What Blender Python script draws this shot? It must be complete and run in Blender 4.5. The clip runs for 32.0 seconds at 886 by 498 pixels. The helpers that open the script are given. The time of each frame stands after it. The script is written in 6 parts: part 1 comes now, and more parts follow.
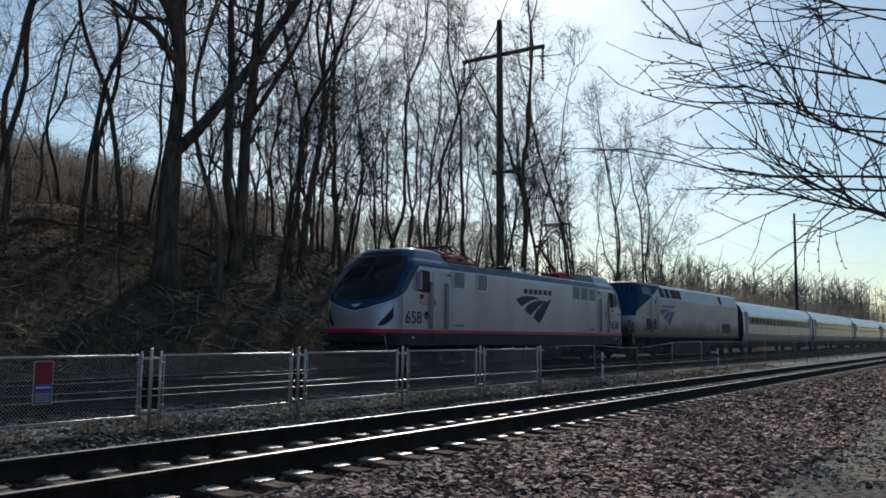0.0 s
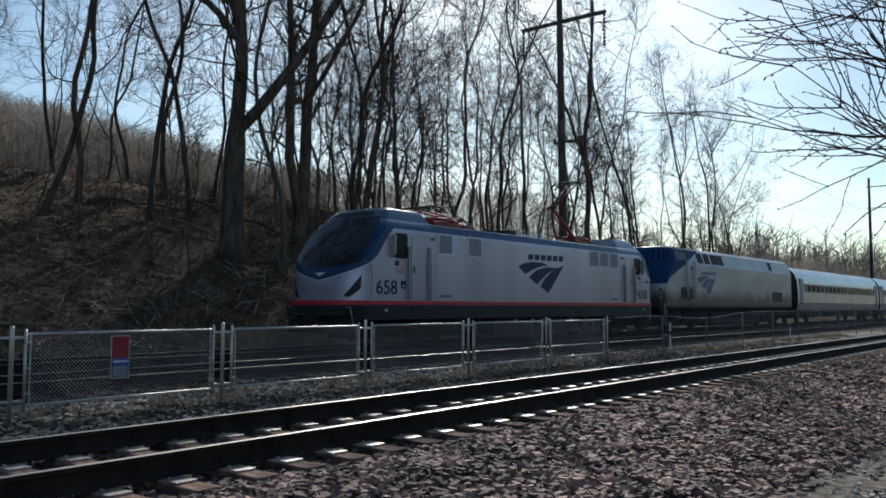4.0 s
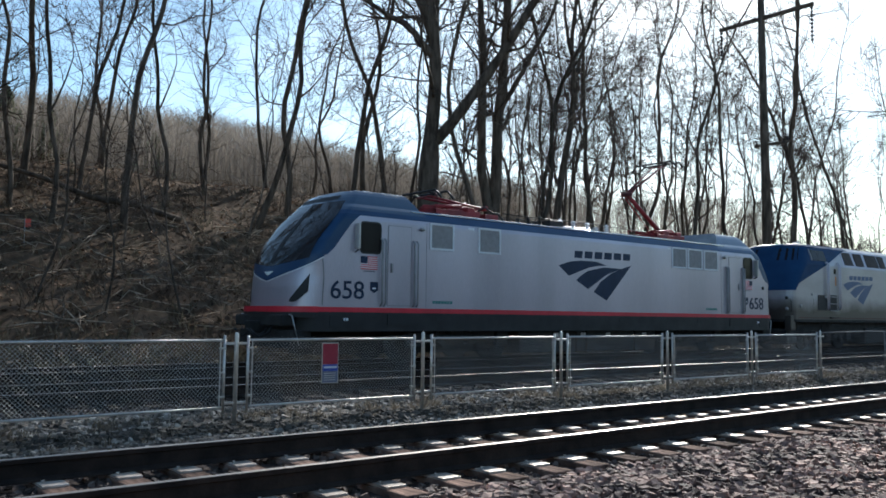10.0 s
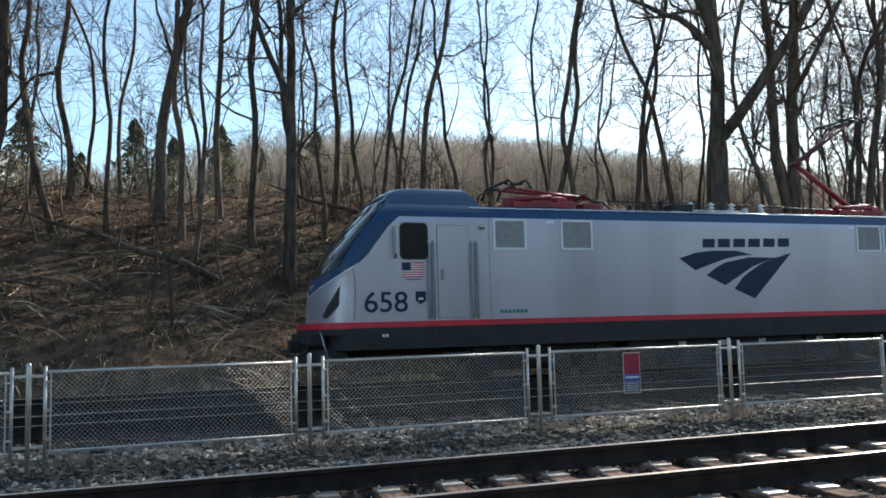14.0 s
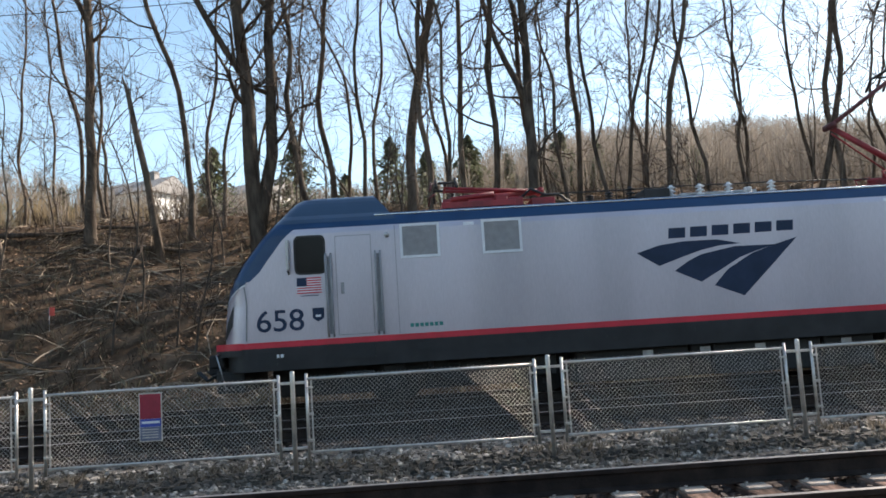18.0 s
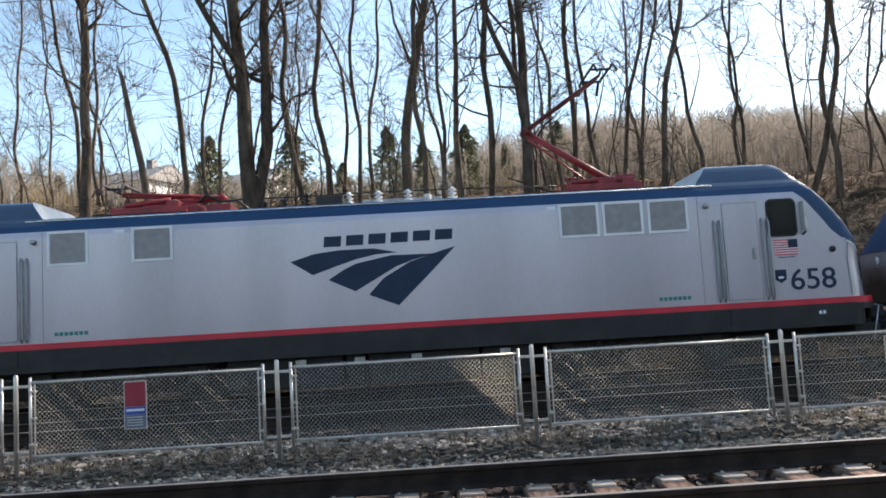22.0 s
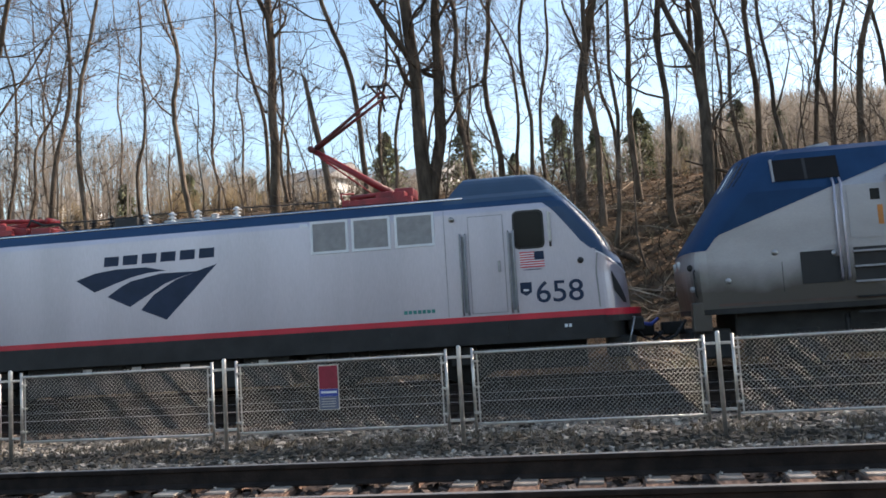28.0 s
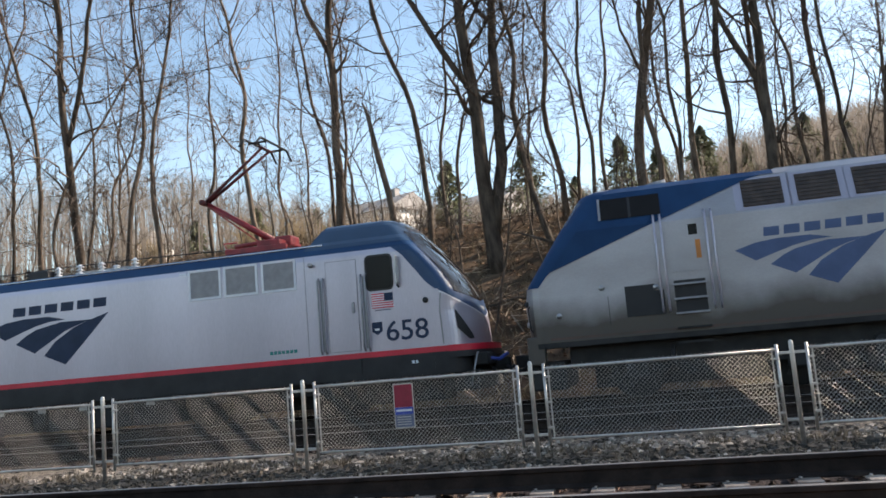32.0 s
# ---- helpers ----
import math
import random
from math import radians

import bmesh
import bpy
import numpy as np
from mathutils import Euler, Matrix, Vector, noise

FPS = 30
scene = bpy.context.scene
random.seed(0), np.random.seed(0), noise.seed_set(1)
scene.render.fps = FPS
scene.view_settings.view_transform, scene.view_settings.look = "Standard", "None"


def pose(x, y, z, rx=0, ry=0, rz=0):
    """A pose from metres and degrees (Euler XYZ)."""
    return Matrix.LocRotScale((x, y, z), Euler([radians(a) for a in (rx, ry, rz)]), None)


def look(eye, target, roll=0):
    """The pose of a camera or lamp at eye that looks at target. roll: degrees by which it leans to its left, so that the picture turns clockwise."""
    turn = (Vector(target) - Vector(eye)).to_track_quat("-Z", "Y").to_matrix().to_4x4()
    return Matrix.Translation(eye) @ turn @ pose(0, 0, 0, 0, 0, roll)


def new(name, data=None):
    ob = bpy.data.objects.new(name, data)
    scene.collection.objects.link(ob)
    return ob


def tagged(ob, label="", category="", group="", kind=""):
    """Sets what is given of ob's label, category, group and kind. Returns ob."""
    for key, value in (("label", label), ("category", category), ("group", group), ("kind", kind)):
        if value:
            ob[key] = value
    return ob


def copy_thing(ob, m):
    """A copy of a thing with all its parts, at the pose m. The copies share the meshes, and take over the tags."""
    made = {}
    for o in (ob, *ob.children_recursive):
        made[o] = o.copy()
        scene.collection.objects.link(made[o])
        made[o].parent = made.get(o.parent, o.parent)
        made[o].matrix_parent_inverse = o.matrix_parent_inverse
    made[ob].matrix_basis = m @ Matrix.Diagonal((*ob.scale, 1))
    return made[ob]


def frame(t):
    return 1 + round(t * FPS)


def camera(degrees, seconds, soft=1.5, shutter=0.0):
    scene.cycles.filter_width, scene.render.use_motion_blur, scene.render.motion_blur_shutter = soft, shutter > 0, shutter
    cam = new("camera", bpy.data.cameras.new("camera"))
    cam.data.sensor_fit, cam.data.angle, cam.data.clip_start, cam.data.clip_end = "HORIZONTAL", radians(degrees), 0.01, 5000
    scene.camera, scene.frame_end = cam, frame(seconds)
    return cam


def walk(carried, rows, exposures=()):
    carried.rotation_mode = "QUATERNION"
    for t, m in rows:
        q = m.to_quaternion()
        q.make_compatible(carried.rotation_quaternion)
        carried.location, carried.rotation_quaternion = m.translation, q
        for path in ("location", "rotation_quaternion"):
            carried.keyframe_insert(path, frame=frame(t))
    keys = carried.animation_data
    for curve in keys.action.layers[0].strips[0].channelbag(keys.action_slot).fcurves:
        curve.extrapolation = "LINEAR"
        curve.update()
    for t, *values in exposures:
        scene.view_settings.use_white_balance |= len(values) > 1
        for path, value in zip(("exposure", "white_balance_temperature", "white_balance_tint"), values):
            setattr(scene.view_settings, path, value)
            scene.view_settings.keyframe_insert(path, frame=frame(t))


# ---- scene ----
# Camera -------------------------------------------------------------------
cam = camera(55.66, 32.0, soft=1.7)
PATH = [
    (0, 0.020, 0.048, 1.135, -55.94, 5.83, 0.61),
    (0.5, 0.020, 0.037, 1.123, -54.44, 5.00, 0.67),
    (1, 0.024, 0.032, 1.113, -52.98, 5.08, -0.32),
    (1.5, 0.031, 0.033, 1.107, -51.92, 5.03, -0.30),
    (2, 0.037, 0.038, 1.104, -51.92, 5.10, -0.25),
    (2.5, 0.041, 0.044, 1.104, -51.78, 4.91, 0.26),
    (4.5, 0.080, 0.205, 1.125, -51.39, 3.50, -0.24),
    (5, 0.076, 0.207, 1.129, -48.74, 3.93, -0.32),
    (5.5, 0.071, 0.209, 1.135, -47.91, 4.39, 0.06),
    (6, 0.066, 0.212, 1.138, -47.43, 4.29, -0.06),
    (6.5, 0.061, 0.213, 1.140, -46.67, 4.04, 0.06),
    (7, 0.055, 0.214, 1.140, -46.90, 3.96, 0.65),
    (7.5, 0.046, 0.219, 1.141, -46.06, 4.16, 0.93),
    (8, 0.034, 0.227, 1.142, -44.83, 4.59, 1.06),
    (8.5, 0.022, 0.236, 1.144, -42.61, 3.87, 0.69),
    (9, 0.012, 0.245, 1.146, -40.61, 4.30, 0.49),
    (9.5, 0.005, 0.251, 1.145, -40.17, 4.23, 0.63),
    (10, -0.005, 0.252, 1.144, -38.93, 4.52, 0.71),
    (10.5, -0.018, 0.248, 1.144, -36.65, 4.55, 0.81),
    (11, -0.031, 0.245, 1.144, -34.24, 4.40, 0.50),
    (11.5, -0.043, 0.246, 1.145, -32.00, 4.53, -0.04),
    (12, -0.054, 0.251, 1.146, -29.24, 4.34, -0.76),
    (12.5, -0.067, 0.257, 1.147, -26.98, 4.16, -1.42),
    (13, -0.081, 0.263, 1.149, -25.34, 4.52, -1.45),
    (13.5, -0.097, 0.271, 1.150, -22.89, 4.90, -1.22),
    (14, -0.113, 0.279, 1.151, -19.61, 5.36, -1.59),
    (14.5, -0.128, 0.284, 1.154, -16.67, 5.48, -1.61),
    (15, -0.138, 0.288, 1.156, -14.26, 5.44, -2.60),
    (15.5, -0.139, 0.293, 1.158, -12.38, 5.49, -3.70),
    (17.5, 0.185, 0.316, 1.157, -7.42, 4.71, -2.74),
    (18, 0.185, 0.323, 1.157, -2.22, 6.11, -3.59),
    (18.5, 0.192, 0.332, 1.158, 2.21, 5.70, -3.67),
    (19, 0.211, 0.340, 1.158, 6.85, 3.49, -3.32),
    (19.5, 0.239, 0.338, 1.156, 10.04, 3.47, -2.33),
    (20, 0.270, 0.327, 1.154, 11.80, 4.69, -3.35),
    (20.5, 0.305, 0.313, 1.152, 9.33, 5.60, -3.55),
    (21, 0.339, 0.303, 1.148, -1.64, 5.28, -2.73),
    (21.5, 0.359, 0.299, 1.146, -6.79, 5.70, -2.57),
    (22, 0.362, 0.300, 1.144, -2.19, 5.40, -3.37),
    (22.5, 0.352, 0.301, 1.144, 2.50, 5.37, -3.38),
    (23, 0.340, 0.298, 1.144, 8.26, 5.04, -3.45),
    (23.5, 0.333, 0.294, 1.143, 10.33, 5.66, -3.74),
    (24, 0.331, 0.289, 1.141, 8.74, 6.26, -4.28),
    (24.5, 0.335, 0.284, 1.140, 6.99, 6.38, -4.22),
    (25, 0.339, 0.281, 1.139, 4.08, 6.70, -4.94),
    (25.5, 0.341, 0.281, 1.138, 4.41, 5.92, -4.48),
    (27.5, 0.320, 0.258, 1.124, 10.28, 5.73, -3.82),
    (28, 0.301, 0.226, 1.103, 9.59, 5.43, -3.45),
    (28.5, 0.276, 0.173, 1.074, 7.75, 8.14, -2.39),
    (29, 0.258, 0.109, 1.043, 8.09, 5.63, -4.03),
    (29.5, 0.259, 0.058, 1.016, 6.13, 6.22, -3.71),
    (30, 0.277, 0.031, 0.998, 10.84, 4.88, -2.23),
    (30.5, 0.293, 0.021, 0.988, 13.41, 6.69, -1.98),
    (31, 0.294, 0.011, 0.984, 11.61, 5.79, -1.78),
    (31.5, 0.283, -0.004, 0.980, 12.82, 7.45, -4.53),
    (32, 0.270, -0.021, 0.976, 13.74, 7.65, -4.84),
]
TRAIN = [(0, 29.19), (1, 28.12), (2, 27.08), (3, 26.02), (4, 24.78), (5, 23.48), (6, 22.24), (7, 20.92), (8, 19.56), (9, 18.23), (10, 17.04), (11, 15.64), (12, 14.14), (13, 12.69), (14, 11.22), (15, 9.69), (16, 8.03), (17, 6.12), (18, 4.52), (19, 2.96), (20, 1.32), (21, -0.33), (22, -1.94), (23, -3.43), (24, -4.90), (25, -6.36), (26, -7.67), (27, -8.98), (28, -10.25), (29, -11.36), (30, -12.52), (31, -13.60), (32, -14.62)]



def aim(x, y, z, yaw, pitch, roll):
    a, b = radians(yaw), radians(pitch)
    ahead = Vector((-math.sin(a) * math.cos(b), math.cos(a) * math.cos(b), math.sin(b)))
    return look((x, y, z), Vector((x, y, z)) + ahead, roll)


walk(cam, [(t, aim(*row)) for t, *row in PATH],
     exposures=[(0, -0.2, 5750, 9), (2.5, -0.18, 5700, 8), (4.5, 0.1, 5750, 8), (6, 0.4, 5800, 8), (9, 0.7, 5750, 7), (11, 0.9, 5850, 8), (13, 1.08, 6050, 8), (17.5, 1.46, 6600, 13), (19, 1.5, 6650, 14), (21, 1.62, 6650, 14), (25, 1.56, 6750, 15), (32, 1.5, 6850, 16)])

# World and sun ------------------------------------------------------------
SUN_AZ, SUN_EL = 57.0, 31.5          # degrees from +y towards +x, and up
world = bpy.data.worlds.new("sky")
scene.world = world
world.use_nodes = True
wn, wl = world.node_tree.nodes, world.node_tree.links
sky = wn.new("ShaderNodeTexSky")
sky.sky_type, sky.sun_disc = "NISHITA", False
sky.sun_elevation, sky.sun_rotation = radians(SUN_EL), radians(SUN_AZ)
sky.air_density, sky.dust_density, sky.ozone_density = 1.0, 0.7, 1.0
# thin cirrus over the whole sky
sky_co, sky_map, cirrus, veil, mix_sky = (wn.new("ShaderNode" + k) for k in ("TexCoord", "Mapping", "TexNoise", "ValToRGB", "Mix"))
sky_map.inputs["Scale"].default_value, sky_map.inputs["Rotation"].default_value = (2.2, 5.0, 9.0), (0.25, 0.1, 0.5)
cirrus.inputs["Scale"].default_value, cirrus.inputs["Detail"].default_value, cirrus.inputs["Distortion"].default_value = 1.3, 7, 0.6
veil.color_ramp.elements[0].position, veil.color_ramp.elements[1].position = 0.42, 0.74
veil.color_ramp.elements[0].color, veil.color_ramp.elements[1].color = (0.95, 1.03, 0.97, 1), (1.22, 1.22, 1.1, 1)
mix_sky.data_type, mix_sky.blend_type = "RGBA", "MULTIPLY"
mix_sky.inputs[0].default_value = 1.0
wl.new(sky_co.outputs["Generated"], sky_map.inputs[0]), wl.new(sky_map.outputs[0], cirrus.inputs["Vector"]), wl.new(cirrus.outputs["Fac"], veil.inputs[0])
wl.new(sky.outputs[0], mix_sky.inputs[6]), wl.new(veil.outputs[0], mix_sky.inputs[7])
wl.new(mix_sky.outputs[2], wn["Background"].inputs[0])
wn["Background"].inputs[1].default_value = 0.095
sun = new("sun", bpy.data.lights.new("sun", "SUN"))
sun.data.energy, sun.data.angle, sun.data.color = 5.0, radians(1.0), (1.0, 0.92, 0.8)
sun_dir = Vector((math.sin(radians(SUN_AZ)) * math.cos(radians(SUN_EL)), math.cos(radians(SUN_AZ)) * math.cos(radians(SUN_EL)), math.sin(radians(SUN_EL))))
sun.matrix_basis = look(sun_dir * 200, (0, 0, 0))

# Materials ----------------------------------------------------------------


def material(name, base, dark=None, scale=4.0, rough=0.7, metal=0.0, bump=0.0, bump_scale=40.0, island=0.0, objrand=0.0, stretch=(1, 1, 1), coat=0.0, detail=6.0, lo=0.35, hi=0.65, spec=0.5, thin=0.0):
    """A surface of two mixed tones at two scales, with fine relief."""
    m = bpy.data.materials.new(name)
    m.use_nodes = True
    n, l = m.node_tree.nodes, m.node_tree.links
    b = n["Principled BSDF"]
    b.inputs["Roughness"].default_value, b.inputs["Metallic"].default_value = rough, metal
    b.inputs["Coat Weight"].default_value = coat
    b.inputs["Specular IOR Level"].default_value = spec
    co = n.new("ShaderNodeTexCoord")
    mp = n.new("ShaderNodeMapping")
    mp.inputs["Scale"].default_value = stretch
    l.new(co.outputs["Object"], mp.inputs[0])
    if dark is None:
        dark = [c * 0.75 for c in base]
    big = n.new("ShaderNodeTexNoise")
    big.inputs["Scale"].default_value, big.inputs["Detail"].default_value = scale, detail
    l.new(mp.outputs[0], big.inputs["Vector"])
    ramp = n.new("ShaderNodeValToRGB")
    ramp.color_ramp.elements[0].position, ramp.color_ramp.elements[1].position = lo, hi
    ramp.color_ramp.elements[0].color, ramp.color_ramp.elements[1].color = (*dark, 1), (*base, 1)
    l.new(big.outputs["Fac"], ramp.inputs[0])
    out = ramp.outputs[0]
    fine = n.new("ShaderNodeTexNoise")
    fine.inputs["Scale"].default_value, fine.inputs["Detail"].default_value = bump_scale, 4
    l.new(mp.outputs[0], fine.inputs["Vector"])
    hsv = n.new("ShaderNodeHueSaturation")
    l.new(out, hsv.inputs["Color"])
    mr = n.new("ShaderNodeMapRange")
    mr.inputs[3].default_value, mr.inputs[4].default_value = 0.88, 1.12
    l.new(fine.outputs["Fac"], mr.inputs[0])
    val = mr.outputs[0]
    for amount, node, socket in ((island, "ShaderNodeNewGeometry", "Random Per Island"), (objrand, "ShaderNodeObjectInfo", "Random")):
        if amount:
            src = n.new(node)
            r = n.new("ShaderNodeMapRange")
            r.inputs[3].default_value, r.inputs[4].default_value = 1 - amount, 1 + amount
            l.new(src.outputs[socket], r.inputs[0])
            mul = n.new("ShaderNodeMath")
            mul.operation = "MULTIPLY"
            l.new(val, mul.inputs[0]), l.new(r.outputs[0], mul.inputs[1])
            val = mul.outputs[0]
    l.new(val, hsv.inputs["Value"])
    l.new(hsv.outputs[0], b.inputs["Base Color"])
    if bump:
        bp = n.new("ShaderNodeBump")
        bp.inputs["Strength"].default_value, bp.inputs["Distance"].default_value = bump, 0.02
        l.new(fine.outputs["Fac"], bp.inputs["Height"])
        l.new(bp.outputs[0], b.inputs["Normal"])
    if thin:
        tr, mx = n.new("ShaderNodeBsdfTranslucent"), n.new("ShaderNodeMixShader")
        l.new(hsv.outputs[0], tr.inputs[0])
        mx.inputs[0].default_value = thin
        l.new(b.outputs[0], mx.inputs[1]), l.new(tr.outputs[0], mx.inputs[2])
        l.new(mx.outputs[0], n["Material Output"].inputs[0])
    return m


M_SILVER = material("silver_paint", (0.50, 0.465, 0.53), (0.36, 0.335, 0.38), 0.55, 0.3, 0.45, 0.02, 60, stretch=(1, 1, 0.16), lo=0.28, hi=0.66)
M_WHITE = material("white_marking", (0.75, 0.76, 0.78), (0.66, 0.67, 0.7), 3, 0.5)
M_BLUE = material("blue_paint", (0.013, 0.052, 0.13), (0.010, 0.041, 0.105), 1.5, 0.42, 0.0, 0.02, 60, coat=0.22, spec=0.25)
M_BLUEDULL = material("dusty_blue_paint", (0.016, 0.055, 0.135), (0.013, 0.043, 0.108), 1.5, 0.6, 0.0, 0.02, 60, spec=0.12)
M_NAVY = material("navy_lettering", (0.017, 0.032, 0.072), (0.013, 0.026, 0.058), 3, 0.5, spec=0.25)
M_RED = material("red_stripe", (0.66, 0.02, 0.045), (0.52, 0.018, 0.036), 2, 0.4)
M_GREEN = material("teal_lettering", (0.02, 0.22, 0.2), None, 2, 0.5)
M_SKIRT = material("dark_grey_skirt", (0.034, 0.032, 0.033), (0.021, 0.02, 0.02), 2, 0.55, 0.0, 0.05, 50, spec=0.3)
M_UNDER = material("underframe_grime", (0.035, 0.032, 0.03), (0.018, 0.017, 0.016), 3, 0.8, 0.1, 0.2, 40)
M_BLACK = material("black_rubber", (0.015, 0.015, 0.016), None, 4, 0.6)
M_GLASS = material("dark_cab_glass", (0.022, 0.02, 0.02), (0.016, 0.015, 0.015), 1, 0.06, 0.0, spec=0.1)
M_SCREEN = material("windscreen_glass", (0.02, 0.02, 0.024), (0.016, 0.016, 0.019), 1, 0.04, 0.0, spec=0.35)
M_GRILLE = material("grey_grille", (0.34, 0.335, 0.345), (0.27, 0.265, 0.275), 6, 0.6, 0.3)
M_PANTO = material("red_pantograph_paint", (0.30, 0.022, 0.028), (0.17, 0.014, 0.018), 4, 0.5)
# Darker red for the raised upper arm and the folded horns.
M_PANTODARK = material("dark_red_pantograph_paint", (0.14, 0.022, 0.022), (0.06, 0.014, 0.014), 4, 0.55)
M_STEEL = material("bare_steel", (0.45, 0.45, 0.46), (0.32, 0.31, 0.3), 6, 0.4, 0.8, 0.1, 60)
M_GLINT = material("polished_glint_tube", (0.5, 0.52, 0.55), (0.4, 0.42, 0.45), 2, 0.16, 0.9)
M_STAINLESS = material("stainless_coach_side", (0.6, 0.61, 0.63), (0.48, 0.49, 0.51), 1, 0.32, 0.75, 0.03, 30)
M_GALV = material("galvanised_steel", (0.65, 0.61, 0.56), (0.5, 0.465, 0.425), 12, 0.42, 0.75, 0.08, 80)
M_OLDFENCE = material("weathered_fence_steel", (0.24, 0.22, 0.21), (0.15, 0.14, 0.13), 8, 0.6, 0.3)
M_LINK = material("dull_wire_mesh", (0.47, 0.435, 0.395), (0.37, 0.34, 0.305), 8, 0.55, 0.65)
M_RAILTOP = material("polished_rail_head", (0.46, 0.4, 0.36), (0.3, 0.26, 0.23), 1.5, 0.4, 0.75, stretch=(0.2, 3, 3))
M_RAIL = material("rusty_rail_web", (0.042, 0.03, 0.024), (0.02, 0.015, 0.013), 5, 0.85, 0.0, 0.3, 40, spec=0.15)
# Pale base colour stands in for sun glare on the plates.
M_PLATE = material("glare_pale_tie_plate", (0.56, 0.49, 0.42), (0.33, 0.265, 0.22), 8, 0.42, 0.35, 0.1, 60, objrand=0.3)
M_TIE = material("weathered_tie_wood", (0.25, 0.16, 0.12), (0.085, 0.053, 0.04), 6, 0.9, 0.0, 0.5, 30, objrand=0.4, stretch=(4, 0.6, 1), spec=0.08)
M_STONE = material("ballast_stone", (0.35, 0.225, 0.175), (0.07, 0.042, 0.034), 2.5, 0.8, 0.0, 0.4, 60, island=0.8, spec=0.25)
M_BALLAST = material("ballast_bed", (0.10, 0.075, 0.064), (0.035, 0.027, 0.024), 22, 0.9, 0.0, 1.0, 45, lo=0.42, hi=0.6, spec=0.1)
M_GROUND = material("leafy_bank_soil", (0.125, 0.086, 0.058), (0.055, 0.037, 0.024), 1.6, 0.95, 0.0, 1.0, 14, lo=0.38, hi=0.62, spec=0.05)
M_LEAF = material("dead_leaf_litter", (0.28, 0.185, 0.125), (0.06, 0.04, 0.028), 1.1, 0.9, island=0.7, thin=0.12, spec=0.08)
M_WEED = material("dry_weeds", (0.21, 0.175, 0.12), (0.085, 0.07, 0.045), 3, 0.9, island=0.5, thin=0.15, spec=0.1)
M_BARK = material("grey_brown_bark", (0.135, 0.106, 0.084), (0.05, 0.039, 0.031), 5, 0.95, 0.0, 0.8, 18, objrand=0.3, stretch=(1, 1, 0.25), spec=0.1)
M_TWIG = material("twig_bark", (0.135, 0.104, 0.085), (0.07, 0.053, 0.044), 3, 0.95, objrand=0.3, spec=0.1)
M_SEAM = material("shaded_panel_joint", (0.26, 0.265, 0.275), None, 4, 0.6, 0.2)
# Paled so that haze over the distant woods is in the colour.
M_BRUSH = material("hazed_grey_brown_brush", (0.30, 0.262, 0.222), (0.19, 0.166, 0.142), 0.15, 0.95, island=0.4, thin=0.4)
M_TAN = material("tan_shrub_stems", (0.34, 0.265, 0.165), (0.23, 0.18, 0.115), 1.5, 0.9, island=0.35, thin=0.4)
M_BRAMBLE = material("dark_bramble_stems", (0.11, 0.082, 0.06), (0.05, 0.036, 0.027), 1.2, 0.95, island=0.6, spec=0.05)
M_CEDAR = material("evergreen_needles", (0.3, 0.31, 0.2), (0.15, 0.165, 0.1), 2, 0.9, island=0.4, objrand=0.2, thin=0.55)
M_SIGNRED = material("faded_red_sign", (0.33, 0.02, 0.045), (0.26, 0.018, 0.035), 5, 0.5)
M_SIGNBLUE = material("blue_sign", (0.05, 0.09, 0.42), None, 5, 0.5)
M_SIGNGREY = material("grey_blue_sign", (0.16, 0.18, 0.26), None, 5, 0.5)
M_HOODBLUE = material("glossy_blue_hood", (0.02, 0.055, 0.11), (0.016, 0.045, 0.09), 1.5, 0.3, 0.0, 0.02, 60, coat=0.9, spec=0.5)
# Sun on the hood's rear face is put into this pale colour.
M_HOODLIT = material("sunlit_hood_rear", (0.42, 0.45, 0.48), (0.3, 0.33, 0.36), 3, 0.3, 0.3)
M_MIRROR = material("pale_grey_mirror_case", (0.45, 0.44, 0.43), (0.36, 0.35, 0.345), 5, 0.35, 0.4)
M_LAMP = material("clear_lamp_lens", (0.8, 0.82, 0.8), None, 3, 0.15, coat=0.5)
M_DIRTY = material("grimy_silver_paint", (0.42, 0.405, 0.425), (0.33, 0.315, 0.32), 0.8, 0.4, 0.4, 0.03, 40, stretch=(0.6, 1, 1.4))
def add_grime(m, z0, z1, colour):
    """Road grime that thins out upwards from the sill, with a ragged upper edge."""
    n, l = m.node_tree.nodes, m.node_tree.links
    b = n["Principled BSDF"]
    src = b.inputs["Base Color"].links[0].from_socket
    co, sep, ns = n.new("ShaderNodeTexCoord"), n.new("ShaderNodeSeparateXYZ"), n.new("ShaderNodeTexNoise")
    ns.inputs["Scale"].default_value, ns.inputs["Detail"].default_value = 0.9, 6
    l.new(co.outputs["Object"], sep.inputs[0]), l.new(co.outputs["Object"], ns.inputs["Vector"])
    add = n.new("ShaderNodeMath")
    add.operation = "MULTIPLY_ADD"
    l.new(ns.outputs["Fac"], add.inputs[0])
    add.inputs[1].default_value = -0.9
    l.new(sep.outputs["Z"], add.inputs[2])
    mr = n.new("ShaderNodeMapRange")
    mr.inputs[1].default_value, mr.inputs[2].default_value, mr.inputs[3].default_value, mr.inputs[4].default_value = z0 - 0.45, z1 - 0.45, 0.92, 0.0
    l.new(add.outputs[0], mr.inputs[0])
    mix = n.new("ShaderNodeMix")
    mix.data_type = "RGBA"
    l.new(mr.outputs[0], mix.inputs[0]), l.new(src, mix.inputs[6])
    mix.inputs[7].default_value = (*colour, 1)
    l.new(mix.outputs[2], b.inputs["Base Color"])


